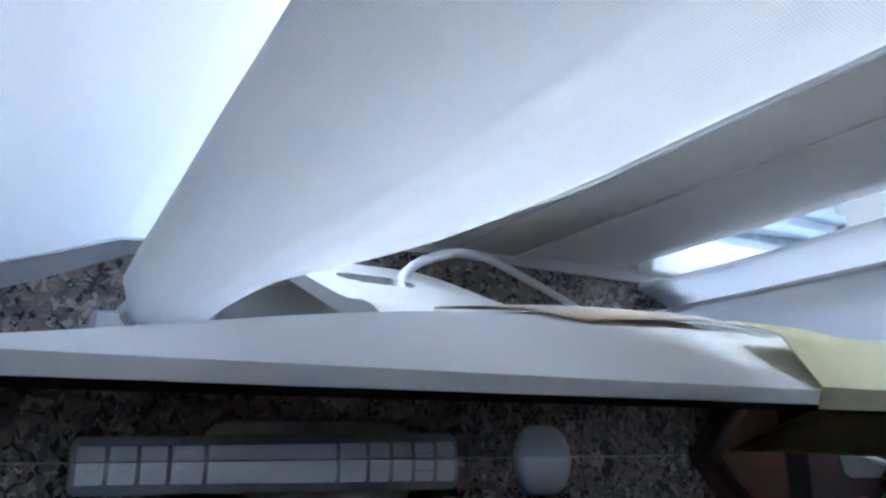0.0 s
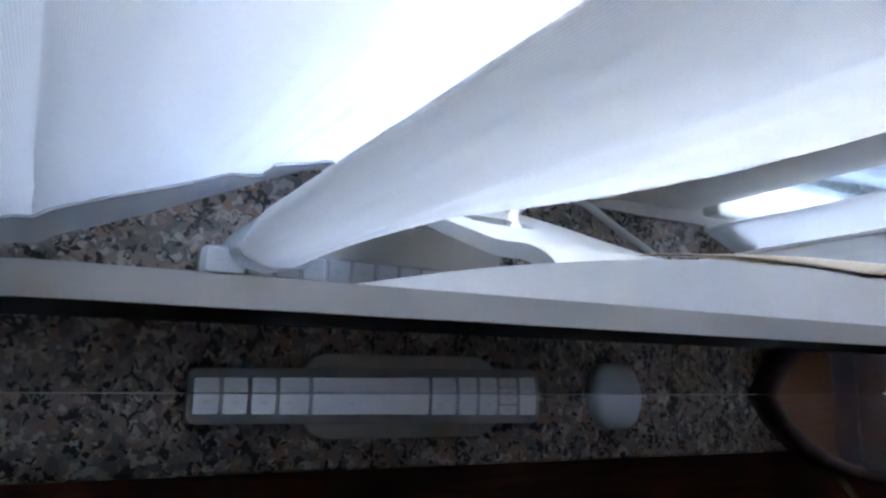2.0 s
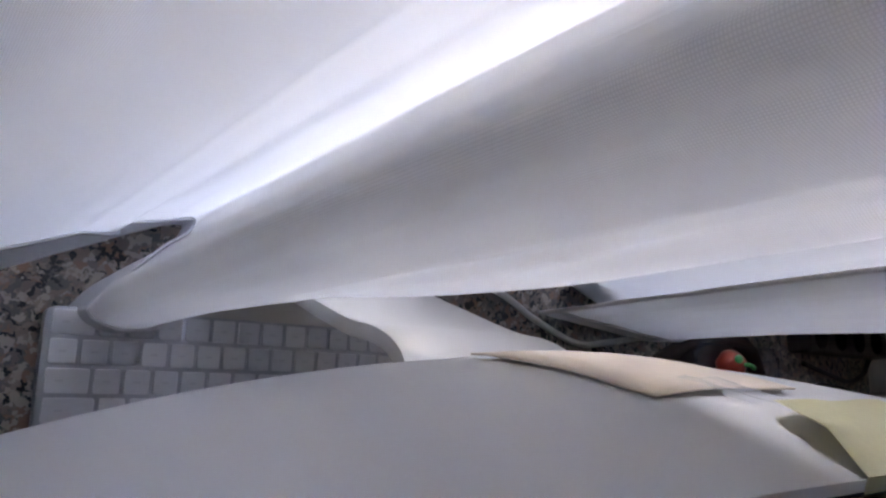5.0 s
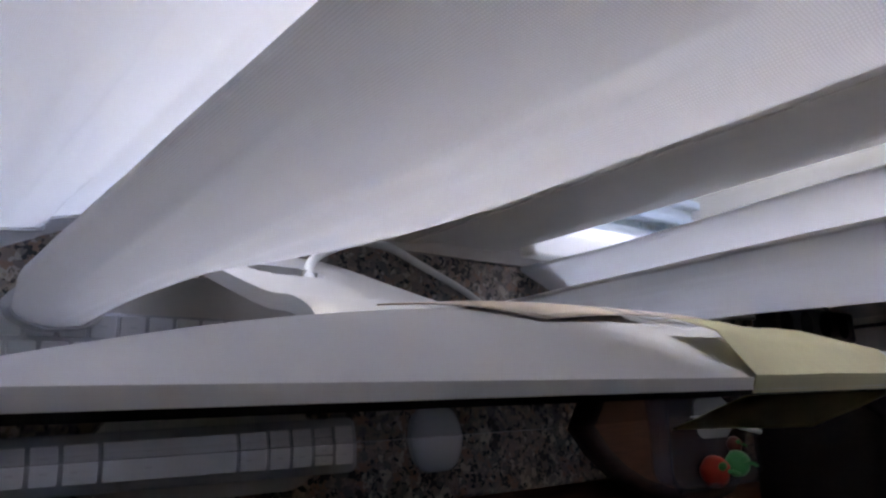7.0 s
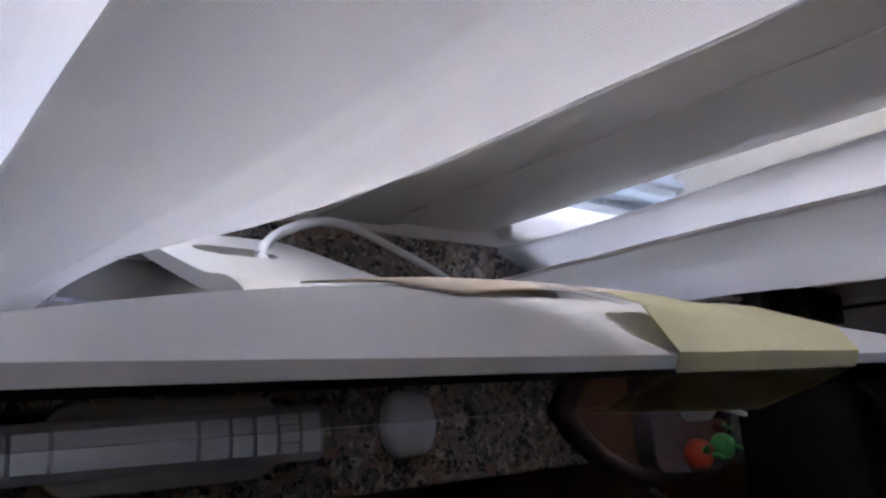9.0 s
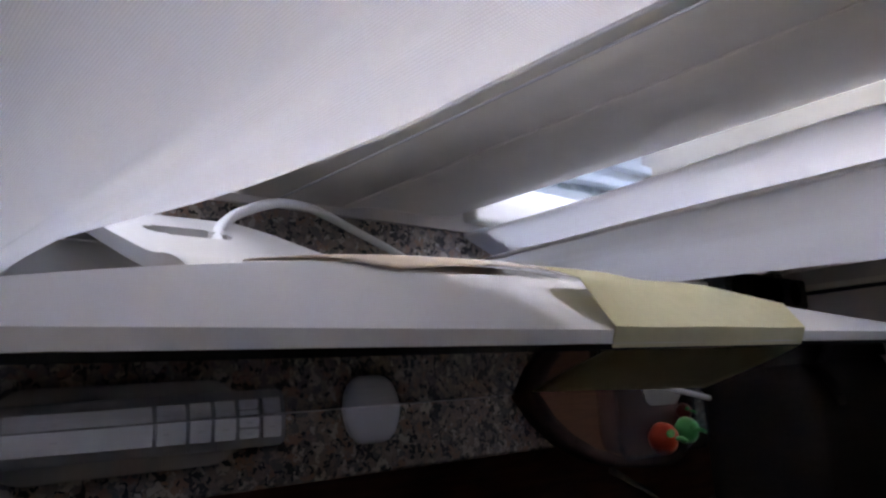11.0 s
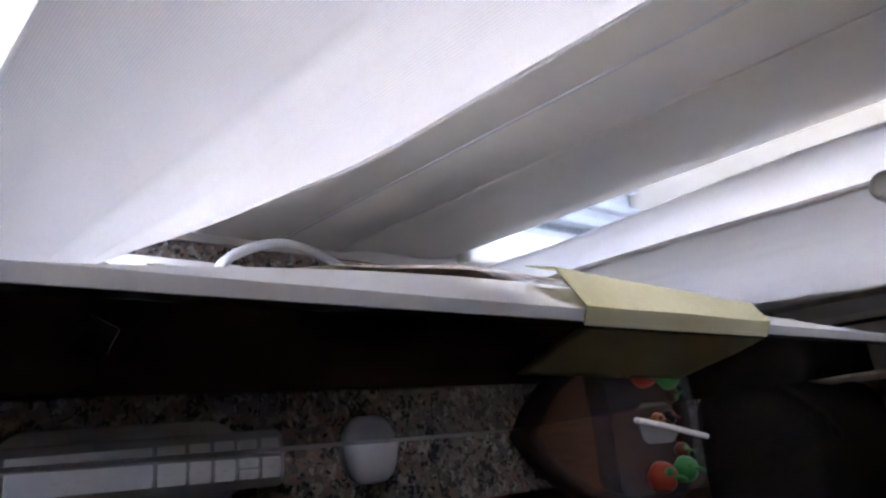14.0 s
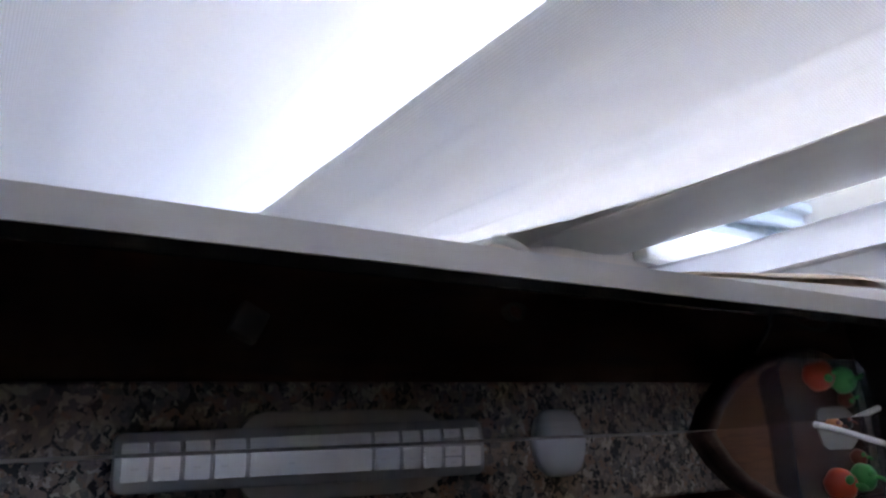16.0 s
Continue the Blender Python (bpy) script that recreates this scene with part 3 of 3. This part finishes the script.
def build_computer():
    mac = thing("desktop_computer", "slim silver all-in-one desktop computer with a dark glass screen", "computer", at=(CX, 0, 0))
    place = Matrix.Translation((0, TOP_Y, TOP_Z)) @ Matrix.Rotation(YAW, 4, "Z") @ Matrix.Rotation(-TILT, 4, "X")

    def set_in(ob):
        ob.data.transform(place)
        ob.data.update()
        return ob

    # local: x across, y back, z up; the top front edge at the origin
    bm = bmesh.new()
    nu, nv = 96, 64
    rows = []
    for j in range(nv + 1):
        v = -1 + 2 * j / nv
        row = []
        for i in range(nu + 1):
            u = -1 + 2 * i / nu
            su, sv = math.copysign(abs(u) ** 0.8, u), math.copysign(abs(v) ** 0.8, v)
            x, z = su * WIDTH / 2, -HEIGHT / 2 + sv * HEIGHT / 2
            k = bulge(su, sv)
            dx, dz = abs(x) - (WIDTH / 2 - CORNER), z + CORNER
            if dx > 0 and dz > 0:
                f = max(dx, dz) / math.hypot(dx, dz)
                x, z = math.copysign(WIDTH / 2 - CORNER + dx * f, x), -CORNER + dz * f
            row.append(bm.verts.new((x, RIM + DEPTH * k, z)))
        rows.append(row)
    for r0, r1 in zip(rows, rows[1:]):
        for i in range(nu):
            bm.faces.new((r0[i + 1], r0[i], r1[i], r1[i + 1]))
    ring = [rows[0][i] for i in range(nu + 1)] + [rows[j][nu] for j in range(1, nv + 1)] + [rows[nv][i] for i in range(nu - 1, -1, -1)] + [rows[j][0] for j in range(nv - 1, 0, -1)]
    front = [bm.verts.new((q.co.x, 0.0007, q.co.z)) for q in ring]
    n = len(ring)
    for i in range(n):
        bm.faces.new((ring[i], ring[(i + 1) % n], front[(i + 1) % n], front[i]))
    bm.faces.new(front)
    bmesh.ops.recalc_face_normals(bm, faces=bm.faces[:])
    body = set_in(part("housing", bm, ALU, mac, "satin aluminium housing with a bulging back"))
    sharp(body, 30)
    set_in(part("chin", box((-WIDTH / 2 + 0.0004, -0.0003, -HEIGHT), (WIDTH / 2 - 0.0004, 0.0012, -HEIGHT + 0.05), 0.0002), CHIN, mac, "plain aluminium strip below the screen", smooth=False))
    set_in(part("screen", slab(WIDTH - 0.0016, HEIGHT - 0.0509, CORNER - 0.0008, -0.0006, -0.0005, 0.0011), SCREEN, mac, "switched-off black glass screen", smooth=False))
    set_in(part("seal", slab(WIDTH - 0.0006, HEIGHT - 0.0505, CORNER - 0.0003, -0.0003, -0.0004, 0.0013), SEAL, mac, smooth=False))

    # the stand: a foot, a bend and a leaning neck with an oval cable hole
    stand = new("stand")
    stand.parent = mac
    half, thick, zf = 0.0820, 0.0075, 0.0002
    sx = -0.0005
    foot_pts = [(sx + x, y + 0.0775) for x, y in rounded(2 * half, 0.172, 0.022, 8)]
    foot_pts = [(x, y) if y < 0.1 else (sx + math.copysign(half, x - sx), min(y, 0.150)) for x, y in foot_pts]
    keep = []
    for p in foot_pts:
        if not keep or (Vector(p) - Vector(keep[-1])).length > 1e-5:
            keep.append(p)
    if (Vector(keep[0]) - Vector(keep[-1])).length < 1e-5:
        keep.pop()
    part("foot", prism(keep, zf, 0.0065, 0.0012), ALU_FOOT, stand, "flat aluminium foot on the granite")
    # outer side profile of the neck, from the foot round the bend and up
    prof = curve_points([(0, 0.148, 0.0064), (0, 0.158, 0.008), (0, 0.1665, 0.018), (0, 0.164, 0.036), (0, 0.154, 0.075), (0, 0.1385, 0.12), (0, 0.1185, 0.172), (0, 0.100, 0.222), (0, 0.0945, 0.245), (0, 0.0888, 0.2592), (0, 0.082, 0.268), (0, 0.074, 0.2725), (0, 0.062, 0.274)], 60)
    outs = []
    for i, p in enumerate(prof):
        w = prof[min(i + 1, 59)] - prof[max(i - 1, 0)]
        outs.append(Vector((0, -w.z, w.y)).normalized())
    bm = bmesh.new()
    nx = 56
    sx, half = -0.010, 0.055
    hole = lambda x, i: ((x + 0.0175) / 0.0240) ** 2 + ((prof[min(59, int(i))].z - 0.149) / 0.0165) ** 2 < 1
    front_g, back_g = [], []
    for i, p in enumerate(prof):
        fr, bk = [], []
        for k in range(nx + 1):
            x = sx + half * (2 * k / nx - 1)
            fr.append(bm.verts.new((x, p.y, p.z)))
            q = p + outs[i] * thick
            bk.append(bm.verts.new((x, q.y, q.z)))
        front_g.append(fr), back_g.append(bk)
    solid = [[not hole(sx - half + 2 * half * (k + 0.5) / nx, i + 0.5) for k in range(nx)] for i in range(59)]
    for i in range(59):
        for k in range(nx):
            if solid[i][k]:
                bm.faces.new((front_g[i][k], front_g[i][k + 1], front_g[i + 1][k + 1], front_g[i + 1][k]))
                bm.faces.new((back_g[i][k + 1], back_g[i][k], back_g[i + 1][k], back_g[i + 1][k + 1]))
    edges = [e for e in bm.edges if len(e.link_faces) == 1]
    pair = {}
    for fr, bk in zip(front_g, back_g):
        for f, b in zip(fr, bk):
            pair[f] = b
    for e in edges:
        a, b = e.verts
        if a in pair and b in pair:
            bm.faces.new((a, b, pair[b], pair[a]))
    loose = [v for v in bm.verts if not v.link_faces]
    bmesh.ops.delete(bm, geom=loose, context="VERTS")
    bmesh.ops.recalc_face_normals(bm, faces=bm.faces[:])
    neck = part("neck", bm, ALU_FOOT, stand, "leaning aluminium neck with a cable hole")
    sharp(neck, 40)
    set_in(part("hinge", box((-0.05, 0.030, -0.175), (0.05, 0.046, -0.150), 0.006, 3), ALU, mac))
    return mac


build_computer()

# power cable through the hole in the neck
cable = tagged(put("power_cable", tube([(0.012, 0.076, 0.235), (0.012, 0.098, 0.192), (0.014, 0.118, 0.155), (0.022, 0.132, 0.134), (0.032, 0.142, 0.122), (0.047, 0.152, 0.115), (0.072, 0.161, 0.113), (0.105, 0.166, 0.096), (0.138, 0.168, 0.073), (0.175, 0.167, 0.049), (0.216, 0.165, 0.025), (0.26, 0.157, 0.008), (0.30, 0.14, 0.0035), (0.36, 0.12, 0.0035), (0.42, 0.125, 0.0035), (0.6, 0.15, 0.0035), (0.8, 0.16, 0.006)], 0.0033, 200), CABLE_WHITE), "white power cable looping out of the stand", "cable")


# ---- keyboard ----
def build_keyboard():
    kb = thing("keyboard", "slim silver and white wireless keyboard on the computer's foot", "keyboard", at=(-0.0056, 0.0020, 0.0067))
    kb.rotation_euler = (0, 0, -0.0055)
    slope = math.atan2(0.0065, 0.115)
    bm = prism([(x, y + 0.0575) for x, y in rounded(0.2755, 0.1149, 0.006, 6)], 0.0, 0.0045, 0.0009)
    for v in bm.verts:
        if v.co.z > 0.002:
            v.co.z += 0.0065 * v.co.y / 0.115
    part("case", bm, KEYWELL, kb, "thin aluminium case")
    U = 0.01865
    rows = [
        (0.1055, [1.5] + [1] * 13),
        (0.0872, [1] * 13 + [1.5]),
        (0.0690, [1.5] + [1] * 13),
        (0.0508, [1.75] + [1] * 11 + [1.75]),
        (0.0325, [2.25] + [1] * 10 + [2.25]),
        (0.0142, [1, 1, 1, 1.25, 5, 1.25, 1, 1, "split", 1]),
    ]
    meshes = {}

    def key(x, y, w, d):
        tag = (round(w, 4), round(d, 4))
        if tag not in meshes:
            bm = prism(rounded(w, d, 0.0016, 3), 0, 0.0017, 0.0004, 1)
            me = bpy.data.meshes.new("key")
            bm.to_mesh(me)
            bm.free()
            me.materials.append(KEYCAP)
            bl = bmesh.new()
            lw = min(0.0045, w * 0.4)
            quad = [bl.verts.new((sx * lw / 2 - (w * 0.18 if w > 0.02 else 0), sy * 0.0006, 0)) for sx, sy in ((-1, -1), (1, -1), (1, 1), (-1, 1))]
            bl.faces.new(quad)
            ml = bpy.data.meshes.new("legend")
            bl.to_mesh(ml)
            bl.free()
            ml.materials.append(LEGEND)
            meshes[tag] = (me, ml)
        me, ml = meshes[tag]
        ob = new("key", me)
        ob.parent = kb
        ob.matrix_basis = Matrix.Translation((x, y, 0.0043 + 0.0065 * y / 0.115)) @ Matrix.Rotation(slope, 4, "X")
        lg = new("legend", ml)
        lg.parent = ob
        lg.location = (0, 0, 0.00174)

    for y, widths in rows:
        x = -U * sum(1 if w == "split" else w for w in widths) / 2
        for w in widths:
            if w == "split":
                for dy in (-0.0041, 0.0041):
                    key(x + U / 2, y + dy, U - 0.0026, 0.0072)
                x += U
                continue
            key(x + w * U / 2, y, w * U - 0.0026, 0.0157)
            x += w * U


build_keyboard()


# ---- mouse ----
def build_mouse():
    mouse = thing("computer_mouse", "low white wireless mouse on the granite", "mouse", at=(0.2172, 0.0512, 0))

    def shell(w, d, z0, z1, dome):
        bm = bmesh.new()
        rings = []
        for j in range(15):
            f = j / 14
            k = math.cos(f * math.pi / 2) ** 0.55 if j < 14 else 0.0
            ring = []
            for i in range(48):
                a = 2 * math.pi * i / 48
                c, s = math.cos(a), math.sin(a)
                px = w / 2 * math.copysign(abs(c) ** 0.5, c) * max(k, 0.001)
                py = d / 2 * math.copysign(abs(s) ** 0.8, s) * max(k, 0.001)
                ring.append(bm.verts.new((px, py, z0 + (z1 - z0) * math.sin(f * math.pi / 2) ** dome - 0.05 * (py * py))))
            rings.append(ring)
        for a, b in zip(rings, rings[1:]):
            for i in range(48):
                bm.faces.new((a[i], a[(i + 1) % 48], b[(i + 1) % 48], b[i]))
        bm.faces.new(rings[0][::-1])
        bmesh.ops.remove_doubles(bm, verts=bm.verts[:], dist=1e-6)
        return bm

    part("base", shell(0.054, 0.108, 0.0003, 0.010, 1.0), ALU, mouse, "aluminium underside")
    part("shell", shell(0.0585, 0.1135, 0.0075, 0.0215, 0.9), MOUSE_WHITE, mouse, "glossy white upper shell")


build_mouse()


# ---- sticky note and card on the screen's top ----
def paper(left, right, nu, step, seed, curl=0.0):
    """A sheet of paper between two edges, each bent at the given points."""
    bm = bmesh.new()
    rows = []
    for k in range(len(left) - 1):
        for j in range(step if k < len(left) - 2 else step + 1):
            f = j / step
            a, b = Vector(left[k]).lerp(Vector(left[k + 1]), f), Vector(right[k]).lerp(Vector(right[k + 1]), f)
            way = (k + f) / (len(left) - 1)
            row = []
            for i in range(nu + 1):
                u = i / nu
                p = a.lerp(b, u)
                free = way * min(1, 4 * u * (1 - u) + curl * max(0, u - 0.6))
                p += Vector((0.2, 0.7, 0.7)) * free * 0.0011 * noise.noise(Vector((u * 3.2, way * 2.5, seed)))
                p.z += curl * 0.011 * max(0, u - 0.72) * math.sin(13 * u) * way
                row.append(bm.verts.new(p))
            rows.append(row)
    for a, b in zip(rows, rows[1:]):
        for i in range(nu):
            bm.faces.new((a[i], a[i + 1], b[i + 1], b[i]))
    bmesh.ops.recalc_face_normals(bm, faces=bm.faces[:])
    return bm


def thicken(ob, thickness):
    mod = ob.modifiers.new("paper", "SOLIDIFY")
    mod.thickness, mod.offset = thickness, 0
    return ob


def build_note():
    """A square note set askew over the top edge, one flap in front and one standing off the back."""
    note = thing("sticky_note", "pale yellow paper note folded askew over the screen's top edge", "note")
    fold = [(-0.0415, 0.0404, 0.4474), (0.0418, 0.0409, 0.4474)]
    crease = [(-0.0413, 0.0444, 0.4486), (0.0425, 0.0452, 0.4486)]
    thicken(part("front_flap", paper([fold[0], (-0.0412, 0.0370, 0.437), (-0.0395, 0.0330, 0.4245)], [fold[1], (0.034, 0.0368, 0.4405), (0.020, 0.0312, 0.4305)], 18, 6, 4), NOTE, note, "flap hanging in front of the dark glass"), 0.0002)
    back = paper([fold[0], crease[0], (-0.0380, 0.0556, 0.4385), (-0.0245, 0.0622, 0.4180)], [fold[1], crease[1], (0.0540, 0.0532, 0.4385), (0.0580, 0.0625, 0.4120)], 24, 6, 9, 0.5)
    sharp(thicken(part("back_flap", back, NOTE, note, "crumpled flap standing off the back"), 0.0002), 30)
    return note


build_note()


def build_card():
    """A small buff card stuck to the bulging back, its upper edge standing off a little."""
    l, r, b, t = Vector((-0.0547, 0, 0.3200)), Vector((0.0245, 0, 0.4000)), Vector((-0.0548, 0, 0.3995)), Vector((0.0226, 0, 0.3210))
    bm = bmesh.new()
    n = 16
    grid = []
    for i in range(n + 1):
        row = []
        for j in range(n + 1):
            u, v = i / n, j / n
            p = b.lerp(r, u).lerp(l.lerp(t, u), v)
            lift = 0.0008 + 0.0011 * (1 - v) * math.sin(math.pi * min(1, u * 1.25)) + 0.0012 * u * (1 - v) ** 2 + 0.0014 * v * v
            p.y = back_y(p.x, p.z) + lift + 0.0004 * noise.noise(Vector((u * 4, v * 4, 2)))
            row.append(bm.verts.new(p))
        grid.append(row)
    for a, c in zip(grid, grid[1:]):
        for j in range(n):
            bm.faces.new((a[j], c[j], c[j + 1], a[j + 1]))
    strip = bmesh.new()
    rows = [[strip.verts.new((-0.030 + lean + 0.026 * k / 6, back_y(-0.02, z) + up + 0.0006 * math.sin(k * 1.9 + z * 900), z)) for k in range(7)] for lean, z, up in ((0, 0.390, 0.0031), (0.002, 0.3985, 0.0029), (0.006, 0.4035, 0.0016), (0.009, 0.4085, 0.0010))]
    for a, c in zip(rows, rows[1:]):
        for k in range(6):
            strip.faces.new((a[k], a[k + 1], c[k + 1], c[k]))
    ob = tagged(put("card", bm, CARD), "buff paper card stuck to the screen's back", "card")
    part("tape", strip, TAPE, ob, "crumpled clear sticky tape")
    return thicken(ob, 0.0005)


build_card()


# ---- tray with the toy box ----
def build_tray():
    tray = thing("wooden_tray", "pointed brown wooden tray with a dark rim", "tray", at=(0, 0, 0))
    outer = [(0.405, 0.026), (0.43, -0.003), (0.46, -0.025), (0.50, -0.044), (0.545, -0.057), (0.60, -0.064), (0.64, -0.066), (0.675, -0.060), (0.70, -0.045), (0.715, -0.018), (0.72, 0.03), (0.715, 0.09), (0.70, 0.125), (0.675, 0.142), (0.64, 0.15), (0.60, 0.146), (0.545, 0.133), (0.50, 0.115), (0.46, 0.089), (0.43, 0.060)]
    outer = [(x - 0.009, y - 0.0015) for x, y in outer]
    mid = Vector((0.566, 0.0365))
    inner = [tuple(mid + (Vector(p) - mid) * 0.87) for p in outer]
    base = sharp(part("base", prism(inner, 0.001, 0.010), TRAY_WOOD, tray, "smooth brown wooden base"))
    bm = bmesh.new()
    n = len(outer)
    rings = [[bm.verts.new((x, y, z)) for x, y in line] for line, z in ((outer, 0.001), (outer, 0.021), ([tuple(mid + (Vector(p) - mid) * 0.95) for p in outer], 0.0225), (inner, 0.0205), (inner, 0.001))]
    for a, b in zip(rings, rings[1:]):
        for i in range(n):
            bm.faces.new((a[i], a[(i + 1) % n], b[(i + 1) % n], b[i]))
    for i in range(n):
        bm.faces.new((rings[-1][i], rings[-1][(i + 1) % n], rings[0][(i + 1) % n], rings[0][i]))
    bmesh.ops.recalc_face_normals(bm, faces=bm.faces[:])
    part("rim", bm, TRAY_RIM, tray, "dark stained rim")


build_tray()


def build_box():
    b = thing("plastic_box", "clear plastic box of small toys on the wooden tray", "box", at=(0.6085, 0.0385, 0.0105))
    pts = rounded(0.180, 0.172, 0.02, 6)
    bm = bmesh.new()
    n = len(pts)
    lines = [(0.955, 0.0), (1.0, 0.0285), (1.025, 0.029), (1.025, 0.030), (0.985, 0.030), (0.94, 0.002)]
    rings = [[bm.verts.new((x * k, y * k, z)) for x, y in pts] for k, z in lines]
    for a, c in zip(rings, rings[1:]):
        for i in range(n):
            bm.faces.new((a[i], a[(i + 1) % n], c[(i + 1) % n], c[i]))
    bm.faces.new(rings[0][::-1]), bm.faces.new(rings[-1])
    part("tub", bm, CLEAR, b, "clear plastic tub")
    part("lip", tube([(x * 1.025, y * 1.025, 0.030) for x, y in pts + pts[:2]], 0.0018, 160, 6), CLEAR, b, "rolled upper lip")
    return b


build_box()
BASE = 0.0128
for name, mats, at, r, label in (
        ("toy_ball", (RED, GREEN), (0.616, -0.0345, 0), 0.0185, "orange-red plastic toy vegetable with a green stalk"),
        ("toy_ball", (GREEN, GREEN), (0.672, -0.029, 0), 0.0158, "round green plastic toy vegetable"),
        ("toy_ball", (BROWN, GREEN), (0.679, -0.007, 0), 0.0100, "small dark red plastic toy fruit"),
        ("toy_ball", (ORANGE, BROWN), (0.6355, 0.030, 0), 0.010, "small orange plastic toy fruit"),
        ("toy_ball", (BLACK, BROWN), (0.664, 0.034, 0), 0.009, "small black plastic toy"),
        ("toy_ball", (RED, GREEN), (0.606, 0.104, 0), 0.019, "orange-red plastic toy vegetable with a green stalk")):
    t = thing(name, label, "toy", "toys in the box", at=(at[0], at[1], BASE))
    part("body", ball((r, r, r * 0.92), (0, 0, r * 0.92), 24, 0.10), mats[0], t)
    part("stalk", tube([(0, 0, r * 1.75), (r * 0.3, 0, r * 2.0), (r * 0.8, -r * 0.2, r * 2.05)], r * 0.14, 12, 8), mats[1], t, "green stalk")
    leaf = ball((r * 0.5, r * 0.28, r * 0.1), (-r * 0.45, r * 0.35, r * 1.78), 12)
    part("leaf", leaf, mats[1], t)
knife = thing("toy_knife", "white translucent plastic toy knife lying across the box", "toy", at=(0.629, 0.0196, 0.0458))
part("spine", tube([(-0.073, 0.0005, 0), (-0.03, 0.001, 0.0005), (0.03, 0.0, 0.0005), (0.073, -0.0005, 0)], 0.0034, 40, 10), PALE, knife, "thick white spine and grip")
blade = [(-0.072, 0.0), (-0.067, -0.021), (-0.058, -0.0245), (-0.008, -0.017), (0.012, -0.002)]
part("blade", prism(blade, -0.0008, 0.0008), CLOUDY, knife, "thin cloudy white blade", smooth=False)
knife.rotation_euler = (radians(-8), radians(0), radians(-9.3))

# ---- the far end of the sill ----
strip = thing("power_strip", "black power strip with a cable at the wall", "power strip", at=(0.93, 0.152, 0))
part("body", box((-0.13, -0.024, 0.0005), (0.13, 0.024, 0.035), 0.006, 3), BLACK, strip)
for k in range(4):
    part("socket", cylinder((-0.095 + 0.06 * k, 0, 0.034), (-0.095 + 0.06 * k, 0, 0.0362), 0.018, 0.0008), SEAL, strip)
trunk = tagged(put("cable_trunking", box((1.0555, 0.1575, 0.0005), (1.0648, 0.1675, 1.6), 0.0015), FRAME), "narrow white cable trunking up the plaster pier", "trunking")
tagged(put("upright_cable", tube([(1.0615, 0.1545, 0.0015), (1.0615, 0.1540, 0.4), (1.0615, 0.1545, 0.9), (1.0615, 0.1543, 1.6)], 0.003, 40, 8), BLACK), "thin black cable beside the white trunking", "cable")
loop = tagged(put("black_cable", tube([(1.055, 0.14, 0.015), (1.05, 0.125, 0.006), (1.03, 0.105, 0.0045), (0.98, 0.092, 0.0045), (0.92, 0.1, 0.0045), (0.84, 0.115, 0.0045)], 0.0038, 90), BLACK), "black cable lying on the granite", "cable")
bag = thing("black_bag", "soft black fabric bag at the end of the sill", "bag", at=(0.893, -0.035, 0))
part("body", soft_box((-0.165, -0.13, 0.001), (0.152, 0.10, 0.15), 0.045), DARK_FABRIC, bag)
part("strap", tube([(-0.1, 0.03, 0.165), (-0.14, 0.06, 0.168), (-0.15, 0.1, 0.12), (-0.13, 0.115, 0.06), (-0.1, 0.1, 0.03)], 0.006, 40), DARK_FABRIC, bag)

# on the floor below
adapter = thing("charger", "grey plastic charger lying on the dark floor", "charger", at=(0.268, -0.30, -0.9))
part("body", box((-0.03, -0.035, 0.0005), (0.03, 0.035, 0.028), 0.005, 3), CHARGER, adapter)
adapter.rotation_euler = (0, 0, radians(28))
tagged(put("floor_cable", tube([(0.598, -0.071, -0.034), (0.80, -0.115, -0.15), (1.07, -0.176, -0.3), (1.6, -0.31, -0.6), (2.1, -0.44, -0.86), (2.25, -0.50, -0.8955), (2.42, -0.56, -0.8955), (2.5, -0.46, -0.8955), (2.42, -0.38, -0.8955), (2.26, -0.39, -0.8955), (2.2, -0.46, -0.8955)], 0.0042, 160), CABLE_GREY), "thin grey cable hanging down to the floor", "cable")
coil = []
for k in range(49):
    a = 2 * math.pi * k / 16
    coil.append((0.955 + 0.034 * math.cos(a) * (1 - 0.1 * (k // 16)), -0.36 + 0.02 * math.sin(a), -0.895 + 0.0022 * k / 4))
tagged(put("cable_coil", tube(coil, 0.003, 150, 8), CABLE_GREY), "small coil of grey cable on the dark floor", "cable")
